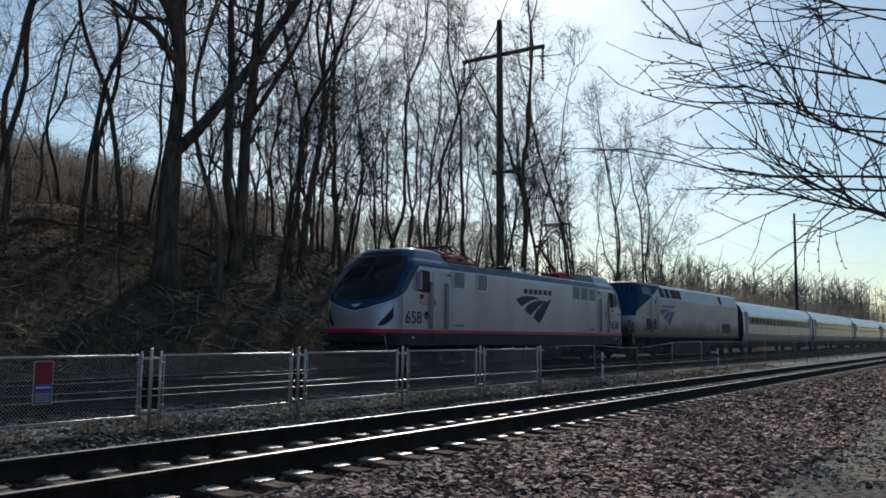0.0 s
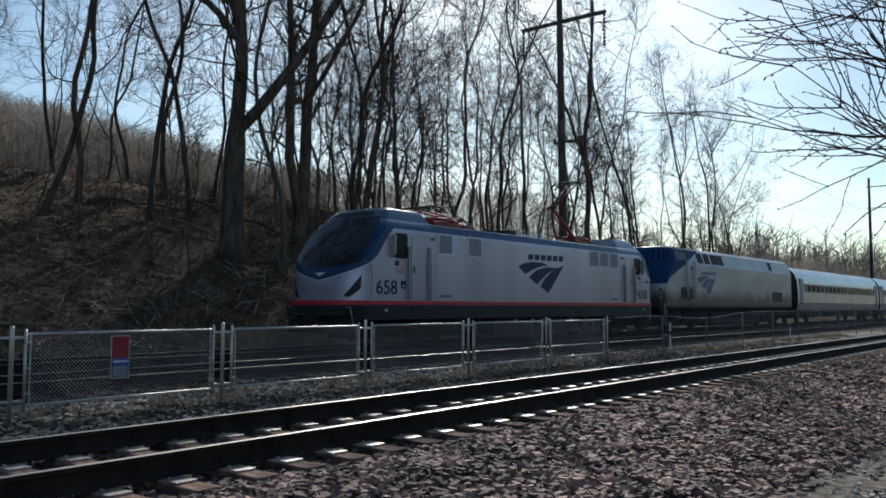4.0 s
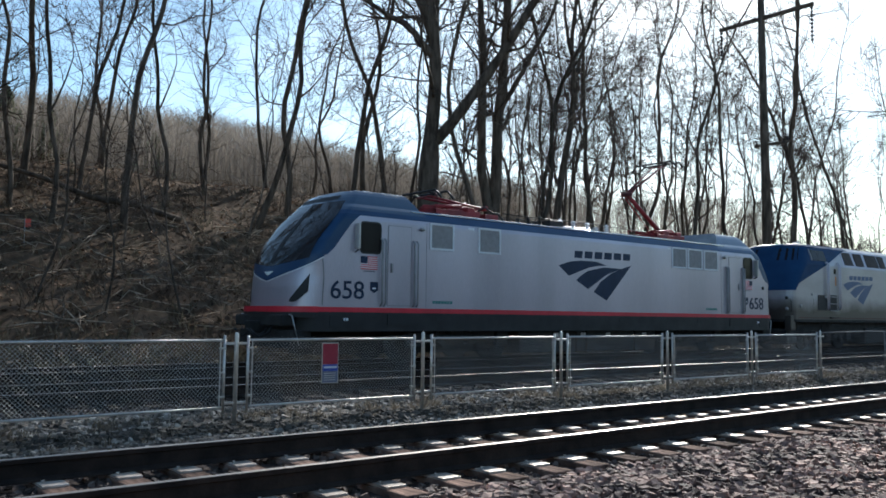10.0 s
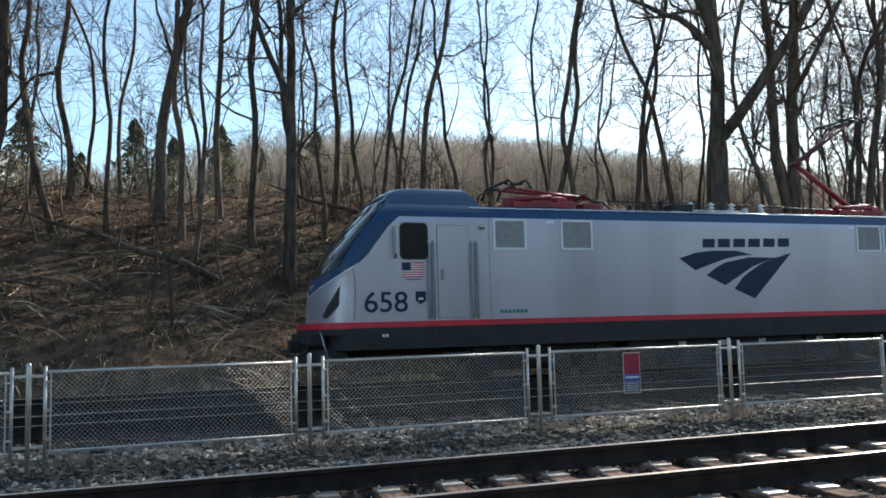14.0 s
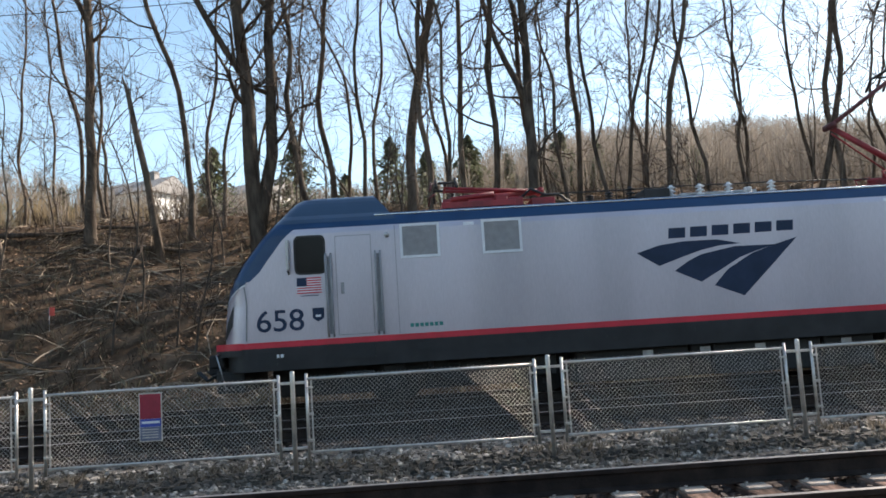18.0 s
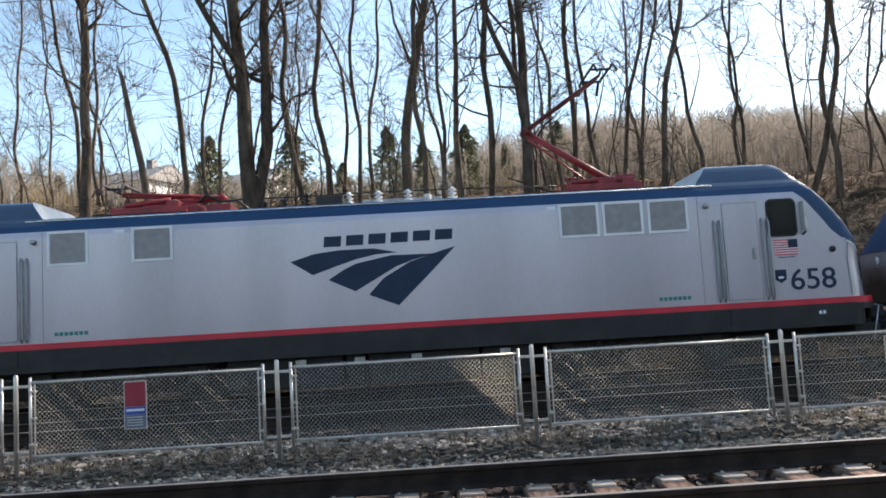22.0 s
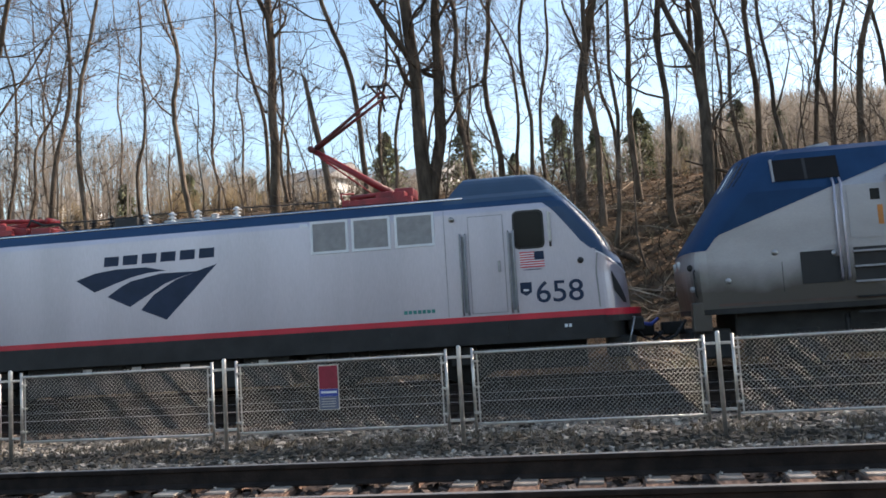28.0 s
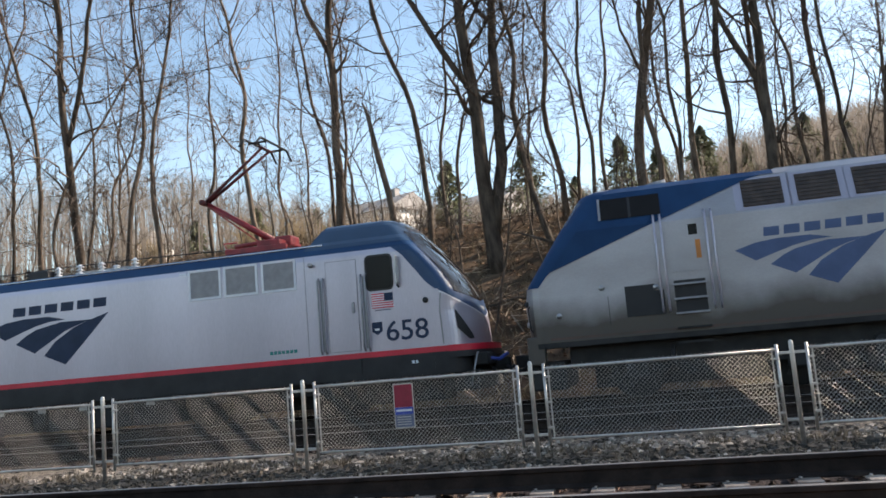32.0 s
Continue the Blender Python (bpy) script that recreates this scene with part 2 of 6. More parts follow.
add_grime(M_DIRTY, 1.5, 2.12, (0.055, 0.045, 0.034))
M_DIRTYRED = material("grimy_red_stripe", (0.11, 0.06, 0.05), (0.07, 0.05, 0.04), 2, 0.7)
M_LOUVRE = material("rusty_brown_louvre", (0.07, 0.05, 0.042), (0.035, 0.026, 0.023), 5, 0.7)
M_ORANGE = material("orange_label", (0.6, 0.22, 0.05), None, 3, 0.6)
M_MARK2 = material("faded_blue_livery", (0.06, 0.1, 0.21), (0.05, 0.085, 0.18), 3, 0.5)
M_NAVYBAND = material("dark_blue_band", (0.04, 0.055, 0.09), None, 2, 0.4)
M_STICK = material("bleached_dead_wood", (0.34, 0.27, 0.2), (0.13, 0.095, 0.068), 3, 0.9, island=0.6, spec=0.1)
# Darker stone tone that carries the rails' shade in its colour.
M_GAUGESHADE = material("shade_darkened_ballast", (0.17, 0.125, 0.1), (0.05, 0.036, 0.03), 3, 0.8, 0.0, 0.4, 60, island=0.65, spec=0.2)
M_GRAVEL = material("pale_grey_gravel", (0.40, 0.35, 0.295), (0.10, 0.085, 0.07), 4, 0.9, 0.0, 0.3, 60, island=0.75, spec=0.15)
M_WEED2 = material("grey_dry_weeds", (0.24, 0.205, 0.16), (0.10, 0.082, 0.062), 4, 0.9, island=0.45, thin=0.45)
M_CLOD = material("dark_leafy_clods", (0.10, 0.08, 0.06), (0.035, 0.03, 0.024), 5, 0.95, 0.0, 0.5, 40, island=0.5)
M_FINES = material("grey_gravel_fines", (0.21, 0.18, 0.15), (0.055, 0.046, 0.038), 16, 0.95, 0.0, 0.8, 60, lo=0.4, hi=0.62, spec=0.1)
M_PATH = material("stony_path_dirt", (0.26, 0.22, 0.175), (0.09, 0.072, 0.056), 9, 0.95, 0.0, 0.9, 50, lo=0.38, hi=0.64, spec=0.1)
# Far-track bed, ties and stones: darkened in colour to mute sunlit stripes.
M_FARBED = material("shade_toned_far_bed", (0.085, 0.07, 0.06), (0.036, 0.03, 0.026), 18, 0.95, 0.0, 0.9, 45, lo=0.42, hi=0.6, spec=0.05)
M_FARTIE = material("shade_toned_far_tie_wood", (0.075, 0.056, 0.046), (0.035, 0.027, 0.022), 6, 0.9, 0.0, 0.4, 30, objrand=0.3, stretch=(4, 0.6, 1), spec=0.05)
M_FARSTONE = material("shade_toned_far_stone", (0.125, 0.1, 0.085), (0.042, 0.034, 0.03), 3, 0.85, 0.0, 0.4, 60, island=0.5, spec=0.1)
M_FLAG = material("survey_flag_red", (0.65, 0.08, 0.05), None, 4, 0.6)
M_HOUSE = material("pale_house_siding", (0.78, 0.75, 0.71), (0.7, 0.67, 0.63), 2, 0.8)
M_ROOF = material("grey_shingle_roof", (0.3, 0.28, 0.27), (0.22, 0.21, 0.2), 5, 0.9)

# Mesh helpers -------------------------------------------------------------


class Mesh:
    """Collects faces for one mesh."""

    def __init__(self):
        self.v, self.f, self.smooth, self.mi = [], [], [], []

    def add(self, verts, faces, smooth=False, mi=0):
        k = len(self.v)
        self.v.extend(verts)
        self.f.extend([tuple(i + k for i in f) for f in faces])
        self.smooth.extend([smooth] * len(faces))
        self.mi.extend([mi] * len(faces))
        return self

    def box(self, x0, x1, y0, y1, z0, z1, c=0.0, mi=0):
        if c <= 0:
            v = [(x, y, z) for z in (z0, z1) for y in (y0, y1) for x in (x0, x1)]
            return self.add(v, [(0, 2, 3, 1), (4, 5, 7, 6), (0, 1, 5, 4), (2, 6, 7, 3), (0, 4, 6, 2), (1, 3, 7, 5)], mi=mi)
        bm = bmesh.new()
        bmesh.ops.create_cube(bm, size=1, matrix=Matrix.Translation(((x0 + x1) / 2, (y0 + y1) / 2, (z0 + z1) / 2)) @ Matrix.Diagonal((x1 - x0, y1 - y0, z1 - z0, 1)))
        bmesh.ops.bevel(bm, geom=bm.edges[:], offset=c, segments=2, affect="EDGES", profile=0.5)
        bm.verts.index_update()
        self.add([tuple(v.co) for v in bm.verts], [tuple(v.index for v in f.verts) for f in bm.faces], mi=mi)
        bm.free()
        return self

    def tube(self, pts, radii, n=6, cap=True, smooth=True, mi=0):
        """A tube along a line of points."""
        pts = [Vector(p) for p in pts]
        verts, faces = [], []
        ref = None
        for i, p in enumerate(pts):
            d = (pts[min(i + 1, len(pts) - 1)] - pts[max(i - 1, 0)]).normalized()
            if ref is None:
                ref = d.orthogonal().normalized()
            u = (ref - d * ref.dot(d))
            u = u.normalized() if u.length > 1e-4 else d.orthogonal().normalized()
            ref, w = u, d.cross(u)
            r = radii[i] if hasattr(radii, "__len__") else radii
            for k in range(n):
                a = 2 * math.pi * k / n
                verts.append(tuple(p + (u * math.cos(a) + w * math.sin(a)) * r))
        for i in range(len(pts) - 1):
            for k in range(n):
                a, b = i * n + k, i * n + (k + 1) % n
                faces.append((a, b, b + n, a + n))
        if cap:
            faces += [tuple(range(n - 1, -1, -1)), tuple(range((len(pts) - 1) * n, len(pts) * n))]
        return self.add(verts, faces, smooth, mi)

    def cyl(self, p0, p1, r, n=12, r1=None, mi=0):
        return self.tube([p0, p1], [r, r if r1 is None else r1], n, mi=mi)

    def slab(self, outline, y0, y1, mi=0):
        """A flat outline in x and z, from y0 to y1."""
        n = len(outline)
        v = [(x, y0, z) for x, z in outline] + [(x, y1, z) for x, z in outline]
        f = [tuple(range(n)), tuple(range(2 * n - 1, n - 1, -1))] + [(i, i + n, (i + 1) % n + n, (i + 1) % n) for i in range(n)]
        return self.add(v, f, mi=mi)

    def data(self, name, mats):
        me = bpy.data.meshes.new(name)
        me.from_pydata(self.v, [], self.f)
        for m in mats if isinstance(mats, (list, tuple)) else [mats]:
            me.materials.append(m)
        me.polygons.foreach_set("use_smooth", self.smooth)
        me.polygons.foreach_set("material_index", self.mi)
        me.update()
        return me


def part(name, mesh, mats, parent=None, label="", at=None):
    ob = new(name, mesh.data(name, mats) if isinstance(mesh, Mesh) else mesh)
    ob.parent = parent
    if at is not None:
        ob.matrix_basis = at
    if label:
        tagged(ob, label)
    return ob


def thing(name, label, category, group="", kind="", at=None):
    ob = new(name)
    ob.empty_display_size = 0.3
    if at is not None:
        ob.matrix_basis = at
    return tagged(ob, label, category, group, kind)


def letters(name, text, size, mat, parent, at, label="", wide=1.0, bold=0.0):
    cu = bpy.data.curves.new(name, "FONT")
    cu.body, cu.size, cu.extrude, cu.offset = text, size, 0.004, bold
    cu.align_x, cu.align_y = "CENTER", "CENTER"
    cu.materials.append(mat)
    tmp = new(name + "_tmp", cu)
    me = bpy.data.meshes.new_from_object(tmp.evaluated_get(bpy.context.evaluated_depsgraph_get()))
    me.name = name
    bpy.data.objects.remove(tmp)
    bpy.data.curves.remove(cu)
    for v in me.vertices:
        v.co.x *= wide
    ob = new(name, me)
    ob.parent, ob.matrix_basis = parent, at
    if label:
        tagged(ob, label)
    return ob


# Ground -------------------------------------------------------------------
TRACKS = (6.70, 13.60, 17.75)        # centre lines
FENCE_Y, FENCE_X0, PANEL = 10.15, -4.23, 2.966
GAUGE = 0.7525


def lerp(x, xs, ys):
    return float(np.interp(x, xs, ys))


def bank(x, y):
    k = lerp(x, (-60, 30, 90), (1.0, 1.0, 0.5))
    return k * lerp(y, (20.6, 22.0, 34, 50, 90, 160, 400), (0.0, 0.7, 7.0, 8.6, 15.2, 25.0, 34.0))


def ground_z(x, y):
    z = lerp(y, (-400, 0.0, 2.6, 4.6, 5.1, 8.3, 9.0, 11.4, 12.1, 19.3, 20.6), (-0.9, -0.46, -0.44, -0.29, -0.262, -0.25, -0.28, -0.28, -0.245, -0.245, -0.45))
    if y > 20.6:
        z = -0.45 + bank(x, y)
        z += 0.35 * noise.noise((x * 0.25, y * 0.25, 0)) + 0.1 * noise.noise((x * 1.1, y * 1.1, 3))
    elif y < 4.2 or 9 < y < 11.6:
        z += 0.03 * noise.noise((x * 1.5, y * 1.5, 1))
    return z


def build_ground():
    xs = [-600, -300, -150, -90] + list(np.arange(-70, 70, 1.0)) + list(np.arange(70, 160, 5.0)) + [160, 200, 300, 500, 900]
    ys = [-600, -200, -60, -20, -8, -3, -1, 0, 1.0, 1.8, 2.6, 3.3, 4.0, 4.6, 5.1, 6.7, 8.3, 8.7, 9.0, 9.6, 10.2, 10.8, 11.4, 12.1, 15, 19.3, 20.0, 20.6] + list(np.arange(21.0, 38, 0.6)) + list(np.arange(38, 60, 2.0)) + [60, 70, 90, 120, 160, 250, 400, 900]
    m = Mesh()
    nx = len(xs)
    m.add([(x, y, ground_z(x, y)) for y in ys for x in xs], [(j * nx + i, j * nx + i + 1, (j + 1) * nx + i + 1, (j + 1) * nx + i) for j in range(len(ys) - 1) for i in range(nx - 1)], True)
    for k in range(len(m.f)):
        y = m.v[m.f[k][0]][1]
        m.mi[k] = 4 if y < 2.0 and y > -20 else 2 if 9.5 <= y < 10.7 else 3 if 8.2 <= y < 11.9 else 5 if 11.9 <= y < 20.6 else 1 if 2.6 <= y < 20.6 else 0
    tagged(part("ground", m, [M_GROUND, M_BALLAST, M_CLOD, M_FINES, M_PATH, M_FARBED]), "leaf-covered wooded bank with dark ballast along the tracks", "ground", kind="structure")


RAIL_OUT = [(-0.076, -0.188), (0.076, -0.188), (0.076, -0.175), (0.012, -0.152), (0.010, -0.052), (0.036, -0.040), (0.0365, -0.012), (0.031, -0.004), (0.018, -0.001), (0.0, 0.0), (-0.018, -0.001), (-0.031, -0.004), (-0.0365, -0.012), (-0.036, -0.040), (-0.010, -0.052), (-0.012, -0.152), (-0.076, -0.175)]


def build_tracks():
    for k, yc in enumerate(TRACKS):
        track = tagged(thing("railway_track", ("nearest track", "middle track", "far track")[k] + " of steel rails on wooden ties", "railway track"), kind="structure")
        for s in (-1, 1):
            m = Mesh()
            n = len(RAIL_OUT)
            v = [(x, yc + s * GAUGE + y, z) for x in (-250.0, 600.0) for y, z in RAIL_OUT]
            head = range(7, 11)
            for i in range(n):
                j = (i + 1) % n
                if i not in head:
                    m.add([v[i], v[j], v[j + n], v[i + n]], [(0, 1, 2, 3)])
            top = [v[i] for i in range(7, 12)]
            end = [v[i + n] for i in range(7, 12)]
            m.add(top + end, [(i, i + 1, i + 6, i + 5) for i in range(4)], True, 1)
            part("rail", m, [M_RAIL, M_RAILTOP], track, "rusty steel rail with a polished head")
        tie = Mesh().box(-0.115, 0.115, -1.3, 1.3, -0.38, -0.206, 0.012)
        # The two farther tracks get the shade-toned wood.
        wood = M_FARTIE if k else M_TIE
        me = tie.data("tie", wood)
        plate = Mesh().box(-0.098, 0.098, -0.27, 0.24, -0.206, -0.186, 0.003).cyl((-0.06, -0.13, -0.186), (-0.06, -0.13, -0.165), 0.014, 6).cyl((0.06, 0.13, -0.186), (0.06, 0.13, -0.165), 0.014, 6)
        # Only the nearest track gets the glare-toned plates.
        plate = plate.data("tie_plate", M_RAIL if k else M_PLATE)
        rng = random.Random(7 + k)
        lo, hi = ((-5, 70), (-6, 40), (-6, 30))[k]
        x, far = -60.0, Mesh()
        while x < 150:
            j, a = rng.uniform(-0.03, 0.03), rng.uniform(-0.02, 0.02)
            if lo < x < hi:
                ob = part("tie", me, None, track, at=pose(x + j, yc, rng.uniform(-0.006, 0.004), 0, 0, math.degrees(a)))
                for s in (-1, 1):
                    part("tie_plate", plate, None, ob, at=pose(0, s * GAUGE, 0))
            else:
                far.box(x + j - 0.115, x + j + 0.115, yc - 1.3, yc + 1.3, -0.38, -0.206)
            x += 0.533
        tagged(part("far_ties", far, wood, track), kind="stuff")


def wire_mesh(a, b, zb, zt, pitch):
    """Two sets of crossing diagonal wires that fill a bay."""
    m, h = Mesh(), zt - zb
    for s in (1, -1):
        x = a - h
        while x < b:
            xs, xe = max(a, x), min(b, x + h)
            if xe - xs > 0.02:
                z0, z1 = zb + (xs - x), zb + (xe - x)
                if s < 0:
                    z0, z1 = zt - (xs - x), zt - (xe - x)
                m.tube([(xs, FENCE_Y + 0.004 * s, z0), (xe, FENCE_Y + 0.004 * s, z1)], 0.0025, 3, cap=False, smooth=False)
            x += pitch
    return m


def build_fence():
    for k in range(-9, 8):
        x0 = FENCE_X0 + k * PANEL
        panel = thing("chain_link_fence", "galvanised chain-link fence bay in a pipe frame", "fence", "fence bays between the tracks")
        a, b, zb, zt = x0 + 0.16, x0 + PANEL - 0.16, -0.05, 0.83
        for nm, p0, p1, r in (("top_rail", (a, FENCE_Y, zt - 0.03), (b, FENCE_Y, zt - 0.03), 0.0155), ("bottom_rail", (a, FENCE_Y, zb + 0.02), (b, FENCE_Y, zb + 0.02), 0.0145),
                              ("end_pole", (a, FENCE_Y, zb - 0.06), (a, FENCE_Y, zt + 0.03), 0.0185), ("end_pole", (b, FENCE_Y, zb - 0.06), (b, FENCE_Y, zt + 0.03), 0.0185)):
            part(nm, Mesh().cyl(p0, p1, r, 8), M_GALV, panel)
        for xx in (a + 0.055, b - 0.055):
            part("tension_bar", Mesh().box(xx - 0.008, xx + 0.008, FENCE_Y - 0.012, FENCE_Y - 0.005, zb + 0.01, zt - 0.03), M_GALV, panel)
            for z in (0.1, 0.4, 0.7):
                e = a if xx < (a + b) / 2 else b
                part("tension_band", Mesh().box(min(xx, e) - 0.012, max(xx, e) + 0.012, FENCE_Y - 0.024, FENCE_Y + 0.024, z - 0.012, z + 0.012, 0.003), M_GALV, panel)
        part("chain_link_mesh", wire_mesh(a, b, zb, zt, 0.052), M_LINK, panel, "galvanised chain-link wire mesh")
    for k in range(-9, 9):
        x0 = FENCE_X0 + k * PANEL
        post = thing("fence_post", "round galvanised steel fence post with a domed cap", "fence post", "fence posts")
        part("pole", Mesh().tube([(x0, FENCE_Y, -0.36), (x0, FENCE_Y, 0.87), (x0, FENCE_Y, 0.89), (x0, FENCE_Y, 0.9)], [0.027, 0.027, 0.022, 0.008], 10), M_GALV, post)
        for z in (0.02, 0.76):
            part("bracket", Mesh().box(x0 - 0.17, x0 + 0.17, FENCE_Y - 0.012, FENCE_Y + 0.012, z - 0.016, z + 0.016, 0.004), M_GALV, post)

    def top(x):
        return lerp(x, (19.5, 22.5, 25.4, 27.2, 30.0, 34, 60, 110), (0.84, 0.88, 0.78, 0.8, 0.95, 0.97, 0.98, 0.98))
    step = 3.4
    for k in range(26):
        a, b = FENCE_X0 + 8 * PANEL + k * step, FENCE_X0 + 8 * PANEL + (k + 1) * step
        bay = thing("old_fence_bay", "dull weathered chain-link fence with a sagging top rail", "fence", "older fence bays")
        part("top_rail", Mesh().tube([(a + (b - a) * i / 4, FENCE_Y, top(a + (b - a) * i / 4)) for i in range(5)], 0.014, 6), M_OLDFENCE, bay)
        part("post", Mesh().cyl((b, FENCE_Y, -0.36), (b, FENCE_Y, top(b)), 0.018, 6), M_OLDFENCE, bay)
        part("chain_link_mesh", wire_mesh(a, b, -0.15, min(top(a), top(b)), 0.105), M_OLDFENCE, bay)


# Train --------------------------------------------------------------------
# All vehicles share one origin that travels along the far track; the viewer's side is -y.
SIDE = 1.49
TRAIN_Y = TRACKS[2]
MID = 1.63                           # middle of the electric locomotive


def chord(z, zs, xs):
    return float(np.interp(z, zs, xs))


def nose_x(z):
    """Foremost line of the cab, at the middle."""
    return chord(z, (0.70, 1.25, 1.7, 2.05, 2.33, 2.55, 2.81, 3.42, 3.75, 3.90, 4.0, 4.04, 4.06, 4.07), (-8.08, -8.12, -8.10, -8.05, -7.95, -7.83, -7.66, -7.16, -6.87, -6.73, -6.62, -6.55, -6.45, -6.3))


def cab_edge(z):
    """Where the cab's front turns into its flat side."""
    return chord(z, (0.70, 1.25, 2.0, 2.45, 2.81, 3.2, 3.42, 3.66, 3.9, 4.07), (-7.45, -7.45, -7.42, -7.46, -7.22, -6.94, -6.72, -6.46, -6.26, -6.0))


def half_width(z):
    return chord(z, (0.7, 3.30, 3.42, 3.60, 3.66, 3.80, 3.93, 4.01, 4.05, 4.07), (SIDE, SIDE, SIDE - 0.02, SIDE - 0.13, SIDE - 0.20, 1.22, 1.14, 1.07, 1.0, 0.9))


def cab_point(u, z, out=0.0, s=1):
    """A point of the cab's front; u runs from -1 to 1 across it. s = -1 is the other end."""
    a = abs(u) * math.pi / 2
    flat = chord(z, (2.1, 2.7), (0.85, 0.5))
    x = nose_x(z) + (cab_edge(z) - nose_x(z)) * (1 - math.cos(a) ** flat)
    y = half_width(z) * math.sin(a) ** (0.65 + 0.3 * flat) * (1 if u > 0 else -1)
    x -= out * max(0.2, math.cos(a))
    y += out * math.sin(a) * (1 if u > 0 else -1)
    return (x, y, z) if s > 0 else (2 * MID - x, -y, z)


def cab_patch(lo, hi, u0, u1, s, out=0.006, nu=12, nz=8):
    """A sheet lying on the cab's front between two heights, which may follow u."""
    m = Mesh()
    v = []
    for j in range(nz + 1):
        for i in range(nu + 1):
            u = u0 + (u1 - u0) * i / nu
            z = lo(u) + (hi(u) - lo(u)) * j / nz
            v.append(cab_point(u, z, out, s))
    f = [(j * (nu + 1) + i, j * (nu + 1) + i + 1, (j + 1) * (nu + 1) + i + 1, (j + 1) * (nu + 1) + i) for j in range(nz) for i in range(nu)]
    return m.add(v, f, True)


def frame_of(x0, x1, z0, z1, y0, y1, w, mi=0, m=None):
    m = m or Mesh()
    m.box(x0, x1, y0, y1, z1 - w, z1, mi=mi).box(x0, x1, y0, y1, z0, z0 + w, mi=mi)
    return m.box(x0, x0 + w, y0, y1, z0 + w, z1 - w, mi=mi).box(x1 - w, x1, y0, y1, z0 + w, z1 - w, mi=mi)


def round_rect(x0, x1, z0, z1, r, n=4):
    out = []
    for cx, cz, a0 in ((x1 - r, z1 - r, 0), (x0 + r, z1 - r, 90), (x0 + r, z0 + r, 180), (x1 - r, z0 + r, 270)):
        out += [(cx + r * math.cos(radians(a0 + 90 * k / n)), cz + r * math.sin(radians(a0 + 90 * k / n))) for k in range(n + 1)]
    return out


FIN_1 = [(0.0, 2.56), (0.45, 2.69), (0.92, 2.74), (1.59, 2.74), (2.04, 2.64), (1.62, 2.62), (1.25, 2.55), (0.85, 2.43), (0.42, 2.29)]
FIN_2 = [(0.71, 2.18), (1.0, 2.36), (1.25, 2.47), (1.92, 2.59), (2.71, 2.58), (2.3, 2.47), (2.0, 2.37), (1.6, 2.15), (1.21, 1.94)]
FIN_3 = [(1.46, 1.86), (1.75, 2.16), (2.25, 2.44), (2.7, 2.58), (3.15, 2.70), (2.9, 2.46), (2.63, 2.2), (2.34, 1.93), (2.02, 1.63)]


def livery_mark(parent, x, z, k, mat, y):
    """Three curved fins with a row of six plain blocks above them."""
    for fin in (FIN_1, FIN_2, FIN_3):
        part("livery_fin", Mesh().slab([(x + a * k, z + (b - 2.56) * k) for a, b in fin], y - 0.004, y + 0.01), mat, parent, "dark blue curved fin of the livery")
    for i in range(6):
        a = x + (0.64 + 0.425 * i) * k
        zz = z + (0.25 + 0.006 * i) * k
        part("livery_block", Mesh().slab([(a, zz), (a + 0.33 * k, zz), (a + 0.35 * k, zz + 0.2 * k), (a + 0.02 * k, zz + 0.2 * k)], y - 0.004, y + 0.01), mat, parent, "dark blue block of the livery")


def us_flag(parent, x, z, w, h, y, flip=False):
    part("flag_decal", Mesh().box(x, x + w, y - 0.003, y + 0.005, z, z + h), M_WHITE, parent, "flag decal with red and white stripes")
    m = Mesh()
    for i in range(0, 13, 2):
        m.box(x, x + w, y - 0.006, y, z + h * i / 13, z + h * (i + 1) / 13)
    part("flag_stripes", m, M_RED, parent)
    a = x + (w * 0.6 if flip else 0)
    part("flag_canton", Mesh().box(a, a + w * 0.4, y - 0.009, y, z + h * 6 / 13, z + h), M_NAVY, parent)


def wheelset(parent, x, y, r, name="wheelset"):
    m = Mesh()
    for s in (-1, 1):
        m.cyl((0, s * 0.70, 0), (0, s * 0.83, 0), r, 28)
        m.cyl((0, s * 0.69, 0), (0, s * 0.70, 0), r + 0.025, 28)
        m.cyl((0, s * 0.83, 0), (0, s * 0.86, 0), r * 0.45, 16)
        for k in range(4):
            a = math.pi / 2 * k
            m.box(r * 0.6 * math.cos(a) - 0.05, r * 0.6 * math.cos(a) + 0.05, s * 0.845 - 0.02, s * 0.845 + 0.02, r * 0.6 * math.sin(a) - 0.05, r * 0.6 * math.sin(a) + 0.05)
    m.cyl((0, -0.7, 0), (0, 0.7, 0), 0.09, 10)
    ob = part(name, m, [M_UNDER], parent, at=pose(x, y, r))
    WHEELS.append((ob, x, y, r))
    return ob


WHEELS, VEHICLES = [], []


